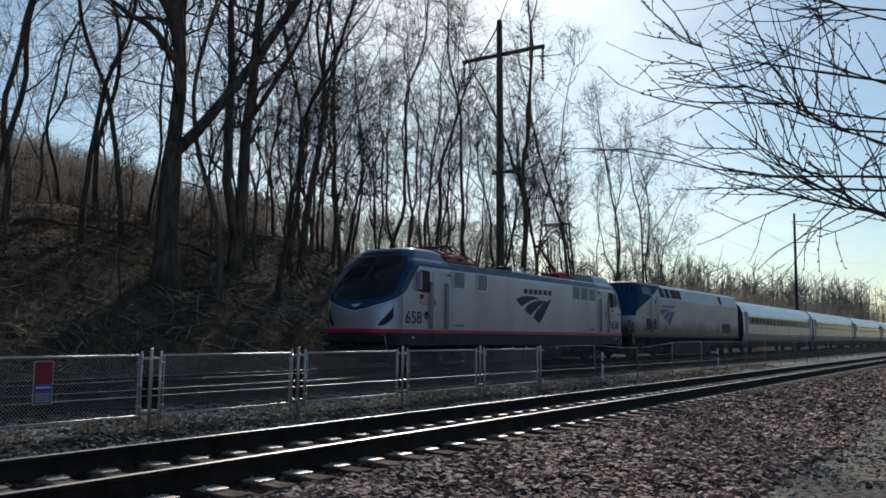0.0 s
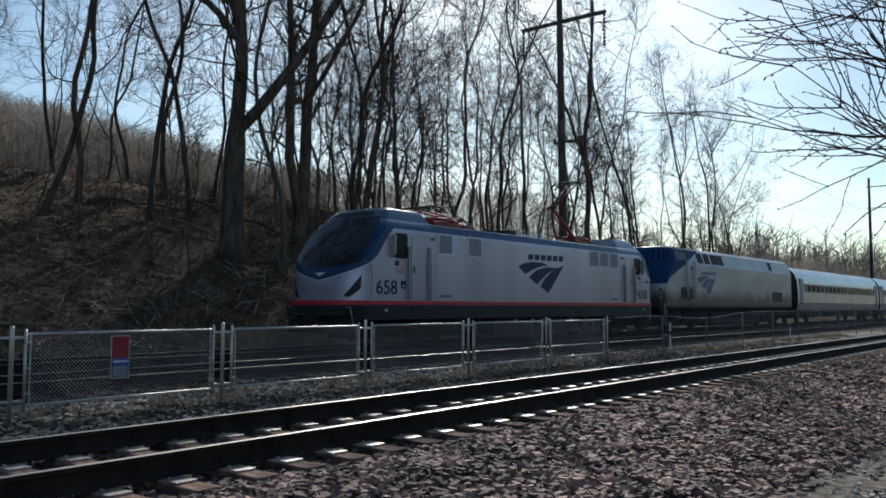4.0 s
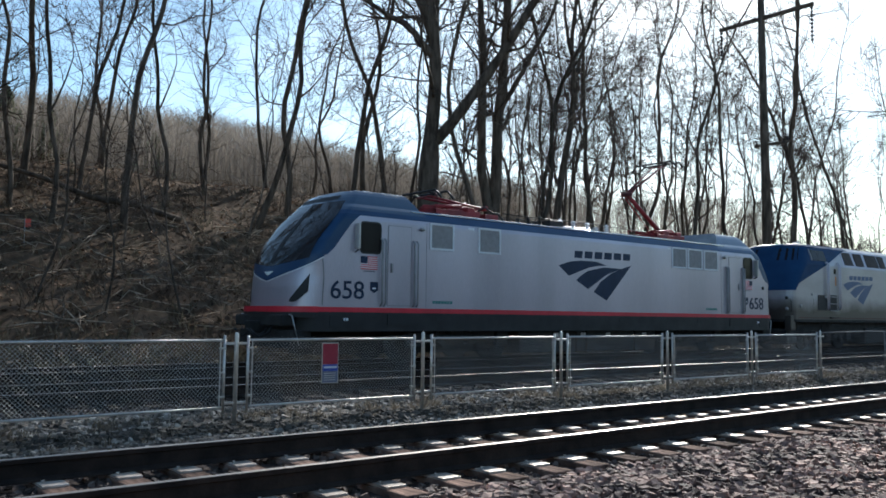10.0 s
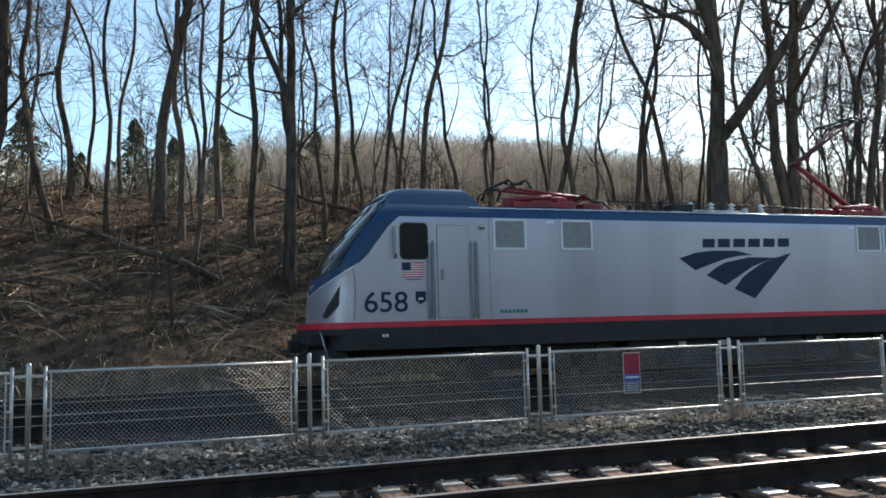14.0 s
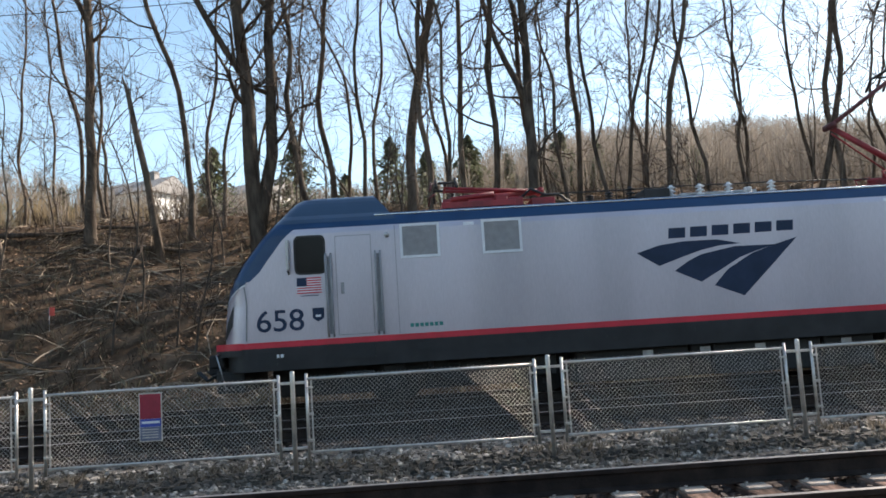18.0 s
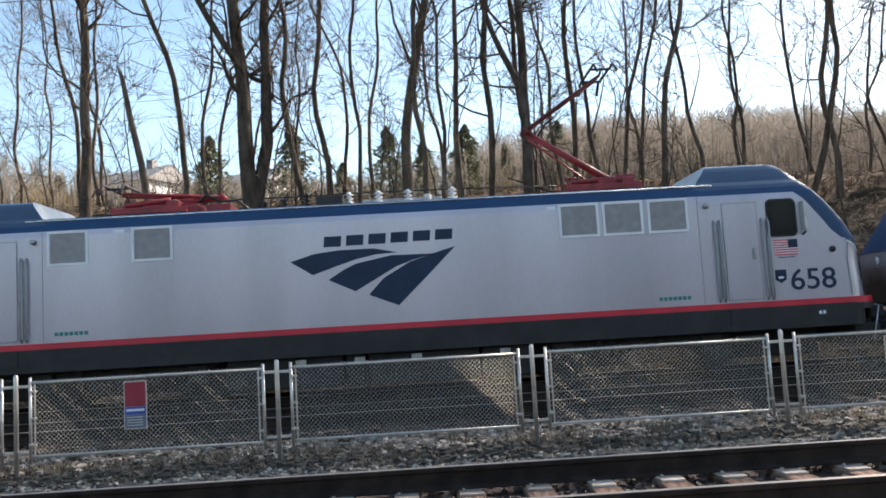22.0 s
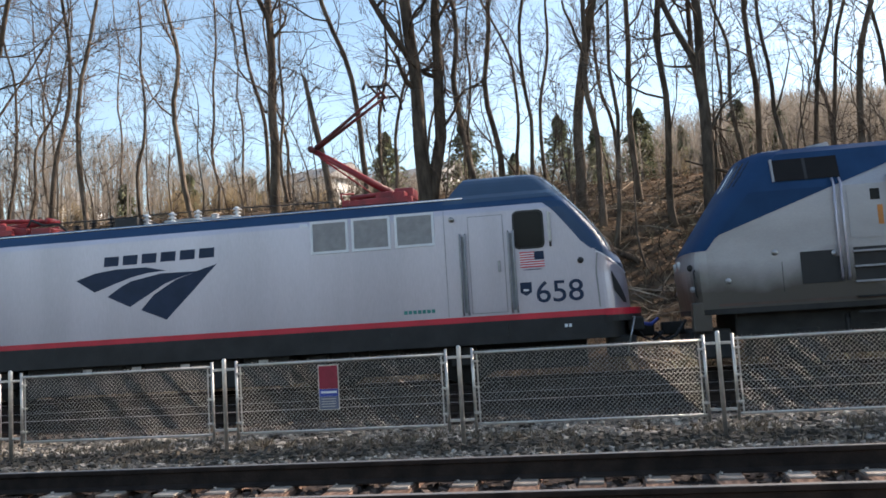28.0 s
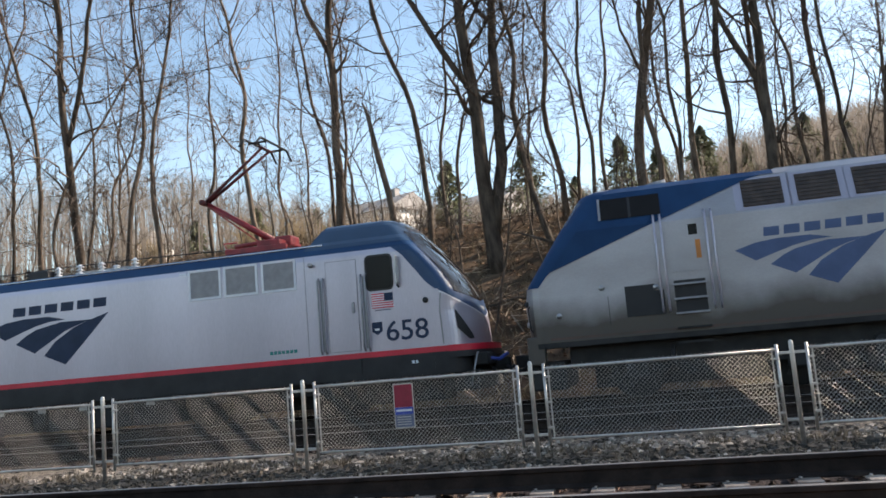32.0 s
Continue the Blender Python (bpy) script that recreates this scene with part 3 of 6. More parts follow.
def truck(parent, x, r=0.56, base=1.45):
    """A two-axle truck under a vehicle, with its side frames, springs and boxes."""
    for s in (-1, 1):
        m = Mesh().slab([(x - 1.75, 0.62), (x - 1.5, 0.5), (x - 0.7, 0.5), (x - 0.45, 0.36), (x + 0.45, 0.36), (x + 0.7, 0.5), (x + 1.5, 0.5), (x + 1.75, 0.62), (x + 1.7, 0.78), (x - 1.7, 0.78)], s * 1.05 - 0.09, s * 1.05 + 0.09)
        part("truck_frame", m, M_UNDER, parent, "grimy truck side frame")
        for dx in (-base, base):
            part("axle_box", Mesh().box(x + dx - 0.2, x + dx + 0.2, s * 1.16 - 0.09, s * 1.16 + 0.09, 0.36, 0.74, 0.03), M_UNDER, parent)
        for dx in (-0.3, 0.3):
            m = Mesh()
            for k in range(5):
                m.cyl((x + dx, s * 1.12, 0.42 + k * 0.075), (x + dx, s * 1.12, 0.46 + k * 0.075), 0.12, 10)
            part("spring", m, M_UNDER, parent)
        part("damper", Mesh().cyl((x - 0.75, s * 1.22, 0.5), (x - 0.75, s * 1.22, 0.95), 0.05, 8), M_SKIRT, parent)
    for dx in (-base, base):
        wheelset(parent, x + dx, 0, r)


def coupler(parent, x, s):
    part("coupler", Mesh().box(min(x, x + 0.45 * s), max(x, x + 0.45 * s), -0.14, 0.14, 0.72, 0.98, 0.03), M_UNDER, parent, "dark steel coupler")
    for dy in (-0.55, -0.35, 0.4):
        pts = [(x, dy, 1.0), (x + 0.2 * s, dy, 0.72), (x + 0.4 * s, dy * 0.9, 0.62), (x + 0.6 * s, dy * 0.8, 0.8)]
        part("hose", Mesh().tube(pts, 0.025, 6), M_BLACK, parent, "black air hose")


def electric_locomotive():
    t = thing("electric_locomotive", "silver electric locomotive with blue roof, red stripe, raised pantograph", "locomotive")
    # body shell: plan outlines stacked upwards
    levels = [0.76, 0.95, 1.18, 1.19, 1.30, 1.31, 1.5, 1.75, 2.0, 2.2, 2.32, 2.45, 2.62, 2.81, 3.0, 3.2, 3.3, 3.40, 3.42, 3.5, 3.58, 3.645, 3.66]
    us = [math.copysign(abs(u) ** 0.9, u) for u in np.linspace(-1, 1, 33)]
    stations = [-5.9, -4.8, -3.6, -1.5, 0.6, 1.63]

    def pillar(z):
        return cab_edge(z) + chord(z, (2.40, 2.62, 3.3, 3.42), (0.03, 0.13, 0.17, 0.20))
    rings = []
    for z in levels:
        front = [cab_point(u, z) for u in us]
        line = [pillar(z)] + stations
        left = [(x, half_width(z), z) for x in line] + [(2 * MID - x, half_width(z), z) for x in line[-2::-1]]
        back = [cab_point(u, z, 0.0, -1) for u in us]
        right = [(x, -y, zz) for x, y, zz in reversed(left)]
        rings.append(front + left + back + right)
    n = len(rings[0])
    m = Mesh()
    for j in range(len(rings) - 1):
        zc = (levels[j] + levels[j + 1]) / 2
        for i in range(n):
            k = (i + 1) % n
            q = [rings[j][i], rings[j][k], rings[j + 1][k], rings[j + 1][i]]
            front = i <= 32 or 45 <= i <= 78 or i == n - 1
            if zc < 1.19:
                mi = 2
            elif zc < 1.305:
                mi = 3
            elif zc > 3.39 or (front and zc > 2.4):
                mi = 1
            else:
                mi = 0
            m.add(q, [(3, 2, 1, 0)], True, mi)
    top = rings[-1]
    m.add(top, [tuple(range(n))], False, 4)
    body = part("body", m, [M_SILVER, M_BLUE, M_SKIRT, M_RED, M_UNDER], t, "silver body shell with blue roof edge and dark grey skirt")
    body.data.set_sharp_from_angle(angle=radians(42))
    for s in (1, -1):
        def X(a, s=s):
            return a if s > 0 else 2 * MID - a

        def xr(a, b, s=s):
            return (a, b) if s > 0 else (2 * MID - b, 2 * MID - a)
        # hood over the cab
        m = Mesh()
        hz = (3.52, 3.60, 3.68, 3.76, 3.85, 3.93, 4.0, 4.04, 4.06, 4.07)
        loops = []
        for z in hz:
            arc = [cab_point(u, z, 0.008) for u in us]
            tail = -5.02 + (4.07 - z) * 0.8
            loops.append([(X(x), y, zz) for x, y, zz in [(tail, -half_width(z), z), (-5.7, -half_width(z) - 0.004, z)] + arc + [(-5.7, half_width(z) + 0.004, z), (tail, half_width(z), z)]])
        w = len(loops[0])
        for p, q in zip(loops, loops[1:]):
            for c in range(w - 1):
                face = (0, 1, 2, 3) if s > 0 else (3, 2, 1, 0)
                m.add([p[c + 1], p[c], q[c], q[c + 1]], [face], True)
            m.add([p[0], p[-1], q[-1], q[0]], [(0, 1, 2, 3) if s > 0 else (3, 2, 1, 0)], False, 1)
        m.add(loops[-1], [tuple(range(w))], False)
        hood = part("cab_hood", m, [M_HOODBLUE, M_HOODLIT], t, "raised blue hood over the cab, rear face coloured sunlit pale")
        hood.data.set_sharp_from_angle(angle=radians(35))
        # windscreen, mask and lamps
        part("windscreen", cab_patch(lambda u: 2.47 - 0.25 * (1 - abs(u)), lambda u: 3.76, -0.66, 0.66, s, 0.018, 14, 14), M_SCREEN, t, "large sloped dark windscreen")
        part("windscreen_divider", cab_patch(lambda u: 2.3, lambda u: 3.76, -0.02, 0.02, s, 0.026, 2, 12), M_BLACK, t)
        part("front_mask", cab_patch(lambda u: 1.88 + 0.53 * abs(u), lambda u: 2.5, -0.995, 0.995, s, 0.009, 40, 5), M_BLUE, t, "blue pointed mask below the windscreen")
        part("mask_line", cab_patch(lambda u: 1.855 + 0.53 * abs(u), lambda u: 1.885 + 0.53 * abs(u), -0.99, 0.99, s, 0.014, 40, 1), M_WHITE, t, "thin pale line under the blue mask")
        part("destination_display", cab_patch(lambda u: 3.82, lambda u: 3.92, -0.45, 0.45, s, 0.018, 8, 2), M_BLACK, t)
        part("headlight", cab_patch(lambda u: 2.0 + 1.3 * abs(u), lambda u: 2.1, -0.075, 0.075, s, 0.016, 4, 3), M_LAMP, t, "small triangular white headlight")
        for a, b in ((-0.70, -0.40), (0.40, 0.70)):
            part("air_intake", cab_patch(lambda u: 1.40 + 1.2 * max(0, abs(u) - 0.5), lambda u: 1.46 + 1.9 * (abs(u) - 0.40), a, b, s, 0.012, 8, 4), M_BLACK, t, "dark slanted triangular lamp recess")
        lip = Mesh()
        for zb, zt, mi in ((1.18, 1.305, 0), (1.06, 1.18, 1)):
            ring = []
            for out, z in ((0.0, zb), (0.2, zb), (0.2, zt), (0.0, zt)):
                row = []
                for u in np.linspace(-0.94, 0.94, 25):
                    x, yy, _ = cab_point(u, 1.25)
                    row.append((X(x - out * math.cos(u * math.pi / 2) ** 0.5), yy, z))
                ring.append(row)
            for p, q in zip(ring, ring[1:]):
                for c in range(24):
                    quad = [p[c], p[c + 1], q[c + 1], q[c]]
                    lip.add(quad, [(0, 1, 2, 3) if s < 0 else (3, 2, 1, 0)], True, mi)
        part("buffer_beam", lip, [M_RED, M_SKIRT], t, "red edged beam jutting out under the nose").data.set_sharp_from_angle(angle=radians(40))
        part("nose_seam", cab_patch(lambda u: 1.34, lambda u: 2.36, 0.955, 0.975, s, 0.004, 1, 8), M_SEAM, t)
        part("nose_seam", cab_patch(lambda u: 1.34, lambda u: 2.36, -0.975, -0.955, s, 0.004, 1, 8), M_SEAM, t)
        for u in (-0.35, 0.35):
            b0, b1 = Vector(cab_point(u, 2.55, 0.03, s)), Vector(cab_point(u * 0.4, 3.1, 0.03, s))
            part("wiper", Mesh().cyl(b0, b1, 0.012, 5), M_BLACK, t)
        # cab side, both flanks
        for f in (-1, 1):
            y = f * SIDE

            def box(name, a, b, z0, z1, d, mat, label="", c=0.0, lift=0.0):
                x0, x1 = xr(a, b)
                ya, yb = sorted((y + f * lift, y + f * (lift + d)))
                return part(name, Mesh().box(x0, x1, ya, yb, z0, z1, c), mat, t, label)
            x0, x1 = xr(-6.52, -5.99)
            ya, yb = sorted((y - f * 0.01, y + f * 0.012))
            part("cab_window", Mesh().slab(round_rect(x0, x1, 2.56, 3.24, 0.09), ya, yb), M_GLASS, t, "dark rounded cab side window")
            part("window_seal", Mesh().slab(round_rect(x0 - 0.035, x1 + 0.035, 2.525, 3.275, 0.11), ya + 0.004 if f < 0 else ya, yb - 0.004 if f > 0 else yb), M_BLACK, t)
            mx = X(-6.66)
            part("mirror", Mesh().box(mx - 0.03, mx + 0.03, min(y, y + f * 0.17), max(y, y + f * 0.17), 2.62, 3.2, 0.02), M_MIRROR, t, "pale grey folding rear-view mirror case")
            part("mirror_bracket", Mesh().cyl((mx, y, 2.56), (mx, y + f * 0.12, 2.6), 0.02, 6), M_SKIRT, t)
            # door
            d0, d1 = xr(-5.76, -5.10)
            part("cab_door", Mesh().slab(round_rect(d0, d1, 1.36, 3.22, 0.06), *sorted((y, y + f * 0.014))), M_SILVER, t, "silver cab door")
            part("door_seam", frame_of(d0 - 0.014, d1 + 0.014, 1.346, 3.234, *sorted((y, y + f * 0.005)), 0.014), M_SEAM, t)
            hx = X(-5.66)
            part("door_handle", Mesh().box(hx - 0.03, hx + 0.03, min(y, y + f * 0.05), max(y, y + f * 0.05), 2.12, 2.34, 0.01), M_GRILLE, t)
            for a in (-5.96, -5.86, -5.02, -4.92):
                part("handrail", Mesh().tube([(X(a), y, 1.34), (X(a), y + f * 0.07, 1.4), (X(a), y + f * 0.07, 2.84), (X(a), y, 2.9)], 0.022, 6), M_GRILLE, t, "grey vertical handrail beside the cab door")
            # Flat raised strip; its grey stands in for shade in the slot.
            for a in (-5.91, -4.97):
                box("rail_recess", a - 0.028, a + 0.028, 1.38, 2.86, 0.006, M_SEAM, "grey strip coloured as the shaded slot behind the handrails")
            box("door_step", -5.75, -5.1, 0.9, 1.16, 0.02, M_BLACK, "dark step recess under the door")
            part("step", Mesh().box(*xr(-5.7, -5.15), *sorted((y, y + f * 0.1)), 0.62, 0.66), M_SKIRT, t)
            part("marker_lamp", Mesh().cyl((X(-4.78), y, 3.2), (X(-4.78), y + f * 0.09, 3.2), 0.05, 10), M_STEEL, t, "small round side lamp")
            part("panel_seam", Mesh().box(*xr(-4.63, -4.618), *sorted((y, y + f * 0.004)), 1.32, 3.38), M_SEAM, t)
            if s < 0:
                part("nose_socket", Mesh().cyl((X(-7.2), y, 2.24), (X(-7.2), y + f * 0.03, 2.24), 0.06, 12), M_BLACK, t, "small round dark socket")
            # writing and badges
            fx = xr(-6.50, -6.08)
            us_flag(t, fx[0] - 0.02, 2.17, 0.46, 0.3, -SIDE - 0.004, s < 0) if f < 0 else None
            if f < 0:
                letters("running_number", "658", 0.57, M_NAVY, t, pose(X(-6.80) - (0.03 if s < 0 else 0.06), -SIDE - 0.006, 1.665, 90, 0, 0), "dark blue running number", 1.08, 0.004)
                bx = xr(-6.25, -6.03)
                part("badge", Mesh().slab([(bx[0], 1.89), (bx[1], 1.89), (bx[1], 1.7), (sum(bx) / 2, 1.63), (bx[0], 1.7)], -SIDE - 0.008, -SIDE + 0.01), M_NAVY, t, "small dark shield badge")
                part("badge_bar", Mesh().box(bx[0] + 0.06, bx[1] - 0.06, -SIDE - 0.012, -SIDE, 1.72, 1.76), M_WHITE, t)
                part("lettering_bar", Mesh().box(*xr(-6.45, -6.12), -SIDE - 0.006, -SIDE, 2.12, 2.135), M_NAVY, t)
                tx = (-4.42, -3.78) if s > 0 else (7.0, 7.64)
                for i in range(7):
                    a = tx[0] + i * (tx[1] - tx[0]) / 7
                    part("maker_bar", Mesh().box(a, a + 0.07, -SIDE - 0.005, -SIDE, 1.42, 1.49), M_GREEN, t, "teal block lettering")
                tx = xr(-7.2, -6.82)
                for i in range(5):
                    a = tx[0] + i * 0.08
                    part("lettering_bar", Mesh().box(a, a + 0.055, -SIDE - 0.006, -SIDE, 1.0, 1.06), M_WHITE, t)
            box("coupling_box", -7.3, -6.95, 0.86, 1.1, 0.012, M_BLACK)
        coupler(t, X(-8.1), -s)
        if s < 0:
            part("jumper_cable", Mesh().tube([(X(-8.05), -0.8, 1.1), (X(-8.3), -0.8, 0.98), (X(-8.45), -0.7, 0.95), (X(-8.6), -0.5, 1.05)], 0.035, 8), M_SIGNBLUE, t, "blue jumper cable at the coupler")
        part("pilot_plate", Mesh().box(*xr(-8.14, -7.6), -1.25, 1.25, 0.38, 0.78, 0.04), M_UNDER, t, "dark pilot plate under the nose")
        part("buffer_beam", Mesh().box(*xr(-8.3, -8.0), -1.15, 1.15, 0.86, 1.12, 0.04), M_UNDER, t)
        for yy in (-1.3, 1.3):
            part("uncoupling_lever", Mesh().tube([(X(-8.05), yy * 0.75, 1.12), (X(-8.12), yy * 0.9, 1.12), (X(-8.12), yy * 0.98, 1.1), (X(-7.95), yy, 0.45)], 0.016, 6), M_STEEL, t, "bent steel grab iron")
        truck(t, X(-3.32))
    # air vents in the flanks
    for a, b in ((-4.48, -3.82), (-2.91, -2.24), (5.22, 5.90), (6.07, 6.76), (6.95, 7.64)):
        for f in (-1, 1):
            y = f * SIDE
            v = part("side_vent", frame_of(a - 0.05, b + 0.05, 2.73, 3.39, *sorted((y, y + f * 0.02)), 0.05), M_WHITE, t, "square grey air vent in a white frame")
            g = Mesh().box(a, b, *sorted((y, y + f * 0.006)), 2.78, 3.34)
            for i in range(14):
                z = 2.8 + i * 0.039
                g.box(a, b, *sorted((y + f * 0.006, y + f * 0.014)), z, z + 0.02)
            part("vent_grille", g, M_GRILLE, v)
    part("hazard_label", Mesh().box(-3.3, -3.1, -SIDE - 0.004, -SIDE, 3.3, 3.36), M_WHITE, t)
    part("hazard_label", Mesh().box(4.95, 5.12, -SIDE - 0.004, -SIDE, 3.3, 3.36), M_WHITE, t)
    livery_mark(t, 0.0, 2.56, 1.0, M_NAVY, -SIDE)
    part("underframe", Mesh().box(-7.2, 2 * MID + 7.2, -0.55, 0.55, 0.2, 0.8, 0.04), M_UNDER, t, "dark underframe and traction gear")
    # skirt openings, cables and boxes below the body
    for x in (-4.3, -2.2, -0.7, 1.0, 2.6, 4.9, 6.5):
        part("skirt_hatch", Mesh().box(x, x + 0.22, -SIDE - 0.008, -SIDE, 1.0, 1.12, 0.0), M_BLACK, t)
    for a, b in ((-1.3, 0.9), (0.95, 1.32), (1.38, 3.5), (3.56, 4.55)):
        part("underfloor_box", Mesh().box(a, b, -1.3, 1.3, 0.16, 0.78, 0.04), M_UNDER, t, "dark equipment box under the floor")
    for x in (0.0, 1.12, 2.2, 3.9):
        part("data_plate", Mesh().box(x, x + 0.2, -1.312, -1.3, 0.58, 0.7), M_STEEL, t)
    # roof equipment
    # Tubes added so that the rounded roof edge catches a sun glint.
    for f in (-1, 1):
        part("roof_glint_tube", Mesh().tube([(-5.0, f * 1.345, 3.62), (2 * MID + 5.0, f * 1.345, 3.62)], 0.024, 12), M_GLINT, t, "polished tube added along the roof edge for sun glint")
    part("roof_walkway", Mesh().box(-4.4, 2 * MID + 4.4, -1.05, 1.05, 3.66, 3.69), M_GRILLE, t)
    for x in (-0.6, -0.2, 0.25, 1.1, 1.7, 2.3, 2.7, 3.2):
        m = Mesh()
        h = 0.2 + 0.06 * ((x * 10) % 3)
        m.cyl((x, -0.5, 3.69), (x, -0.5, 3.69 + h), 0.035, 8)
        for k in range(4):
            m.cyl((x, -0.5, 3.71 + k * h / 4), (x, -0.5, 3.74 + k * h / 4), 0.1, 10, 0.06)
        part("insulator", m, M_WHITE if x > 0.5 else M_SKIRT, t, "ribbed roof insulator")
    part("roof_busbar", Mesh().tube([(-1.2, -0.5, 3.98), (0.3, -0.5, 3.97), (1.1, -0.45, 4.0), (3.3, -0.5, 3.97), (5.4, -0.3, 3.95)], 0.014, 6), M_SKIRT, t)
    part("circuit_breaker", Mesh().box(0.45, 1.0, -0.75, 0.1, 3.69, 3.93, 0.03), M_SKIRT, t)
    part("roof_tray", Mesh().box(1.35, 3.0, -0.25, 0.75, 3.69, 3.88, 0.03), M_STEEL, t)
    pantograph(t, 6.35, True)
    pantograph(t, -2.9, False)
    VEHICLES.append(t)


def pantograph(t, x, up):
    """Single-arm pantograph: base frame, lower arm, upper arm and head."""
    d = -1 if up else 1
    p = part("pantograph_base", Mesh().box(x - 0.75, x + 0.75, -0.62, -0.5, 3.78, 3.9, 0.01).box(x - 0.75, x + 0.75, 0.5, 0.62, 3.78, 3.9, 0.01).box(x + 0.35, x + 0.6, -0.6, 0.6, 3.78, 4.02, 0.02).box(x - 0.75, x - 0.6, -0.6, 0.6, 3.78, 3.92, 0.01), M_PANTO, t, "red pantograph base frame")
    for dx in (-0.6, 0.6):
        for dy in (-0.56, 0.56):
            part("post_insulator", Mesh().cyl((x + dx, dy, 3.66), (x + dx, dy, 3.8), 0.06, 10), M_SKIRT, p)
    if up:
        root, knee, head = (x + 0.35, 0, 3.98), (x - 1.52, 0, 5.18), (x + 0.12, 0, 6.28)
    else:
        root, knee, head = (x - 0.7, 0, 3.98), (x + 1.35, 0, 4.12), (x - 0.65, 0, 4.27)
    lower = Mesh().tube([root, knee], [0.085, 0.06], 8)
    part("lower_arm", lower, M_PANTO, t, "red lower arm of the pantograph")
    part("pull_rod", Mesh().tube([(root[0] - 0.35 * (1 if up else -1), 0.12, 3.92), (knee[0] + 0.08, 0.12, knee[2] - 0.12)], 0.02, 6), M_PANTO, t)
    up_m = Mesh()
    for dy in (-0.2, 0.2):
        up_m.tube([(knee[0], dy * 0.25, knee[2]), (head[0], dy, head[2])], [0.046, 0.03], 6)
    up_m.cyl((knee[0], -0.2, knee[2]), (knee[0], 0.2, knee[2]), 0.07, 10)
    up_m.cyl((head[0], -0.35, head[2]), (head[0], 0.35, head[2]), 0.025, 6)
    part("upper_arm", up_m, M_PANTODARK if up else M_PANTO, t, "slender dark red upper arm of the pantograph")
    h = Mesh()
    for dx in (-0.2, 0.2):
        h.tube([(head[0] + dx, -0.95, head[2] - 0.12), (head[0] + dx, -0.7, head[2] + 0.1), (head[0] + dx, 0.7, head[2] + 0.1), (head[0] + dx, 0.95, head[2] - 0.12)], 0.03, 6)
    for dy in (-0.45, 0.45):
        h.cyl((head[0] - 0.22, dy, head[2] + 0.06), (head[0] + 0.22, dy, head[2] + 0.06), 0.025, 6)
        h.cyl((head[0], dy * 0.7, head[2]), (head[0], dy, head[2] + 0.08), 0.025, 6)
    part("collector_head", h, M_SKIRT, t, "dark collector head with two strips")
    if up:
        part("drive_box", Mesh().box(x - 0.1, x + 0.3, -0.35, 0.35, 3.84, 4.08, 0.03), M_PANTO, t, "red pantograph drive box")
        part("hinge_block", Mesh().box(x + 0.3, x + 0.72, -0.25, 0.25, 3.9, 4.14, 0.04), M_PANTO, t, "red hinge block of the pantograph")
        for dy in (-0.3, 0.3):
            part("lift_spring", Mesh().cyl((x - 0.65, dy, 4.0), (x + 0.3, dy, 4.04), 0.05, 8), M_PANTO, t)
            part("stay", Mesh().tube([(x - 0.72, dy * 1.8, 3.86), (x - 0.8, dy * 1.8, 4.06), (x - 0.55, dy * 1.2, 4.08)], 0.022, 6), M_PANTO, t)
    if not up:
        part("drive_box", Mesh().box(x - 0.2, x + 0.95, -0.4, 0.4, 3.72, 3.98, 0.03), M_PANTO, t, "red pantograph drive box")
        for dy in (-0.3, 0.3):
            part("lift_spring", Mesh().cyl((x - 0.55, dy, 4.0), (x + 0.35, dy, 4.08), 0.055, 8), M_PANTO, t)
            part("horn", Mesh().tube([(x - 0.85, dy * 2.2, 4.3), (x - 0.95, dy * 2.8, 4.26), (x - 0.98, dy * 3.2, 4.1)], 0.022, 6), M_PANTODARK, t)
        part("hose", Mesh().tube([(x + 0.9, -0.3, 3.95), (x + 1.1, -0.42, 4.12), (x + 1.4, -0.4, 3.98), (x + 1.7, -0.3, 4.0), (x + 2.0, -0.3, 3.75)], 0.03, 6), M_BLACK, t)
        part("drive_box", Mesh().box(x + 1.1, x + 1.6, -0.45, 0.45, 3.7, 3.93, 0.03), M_PANTO, t, "red pantograph drive box")


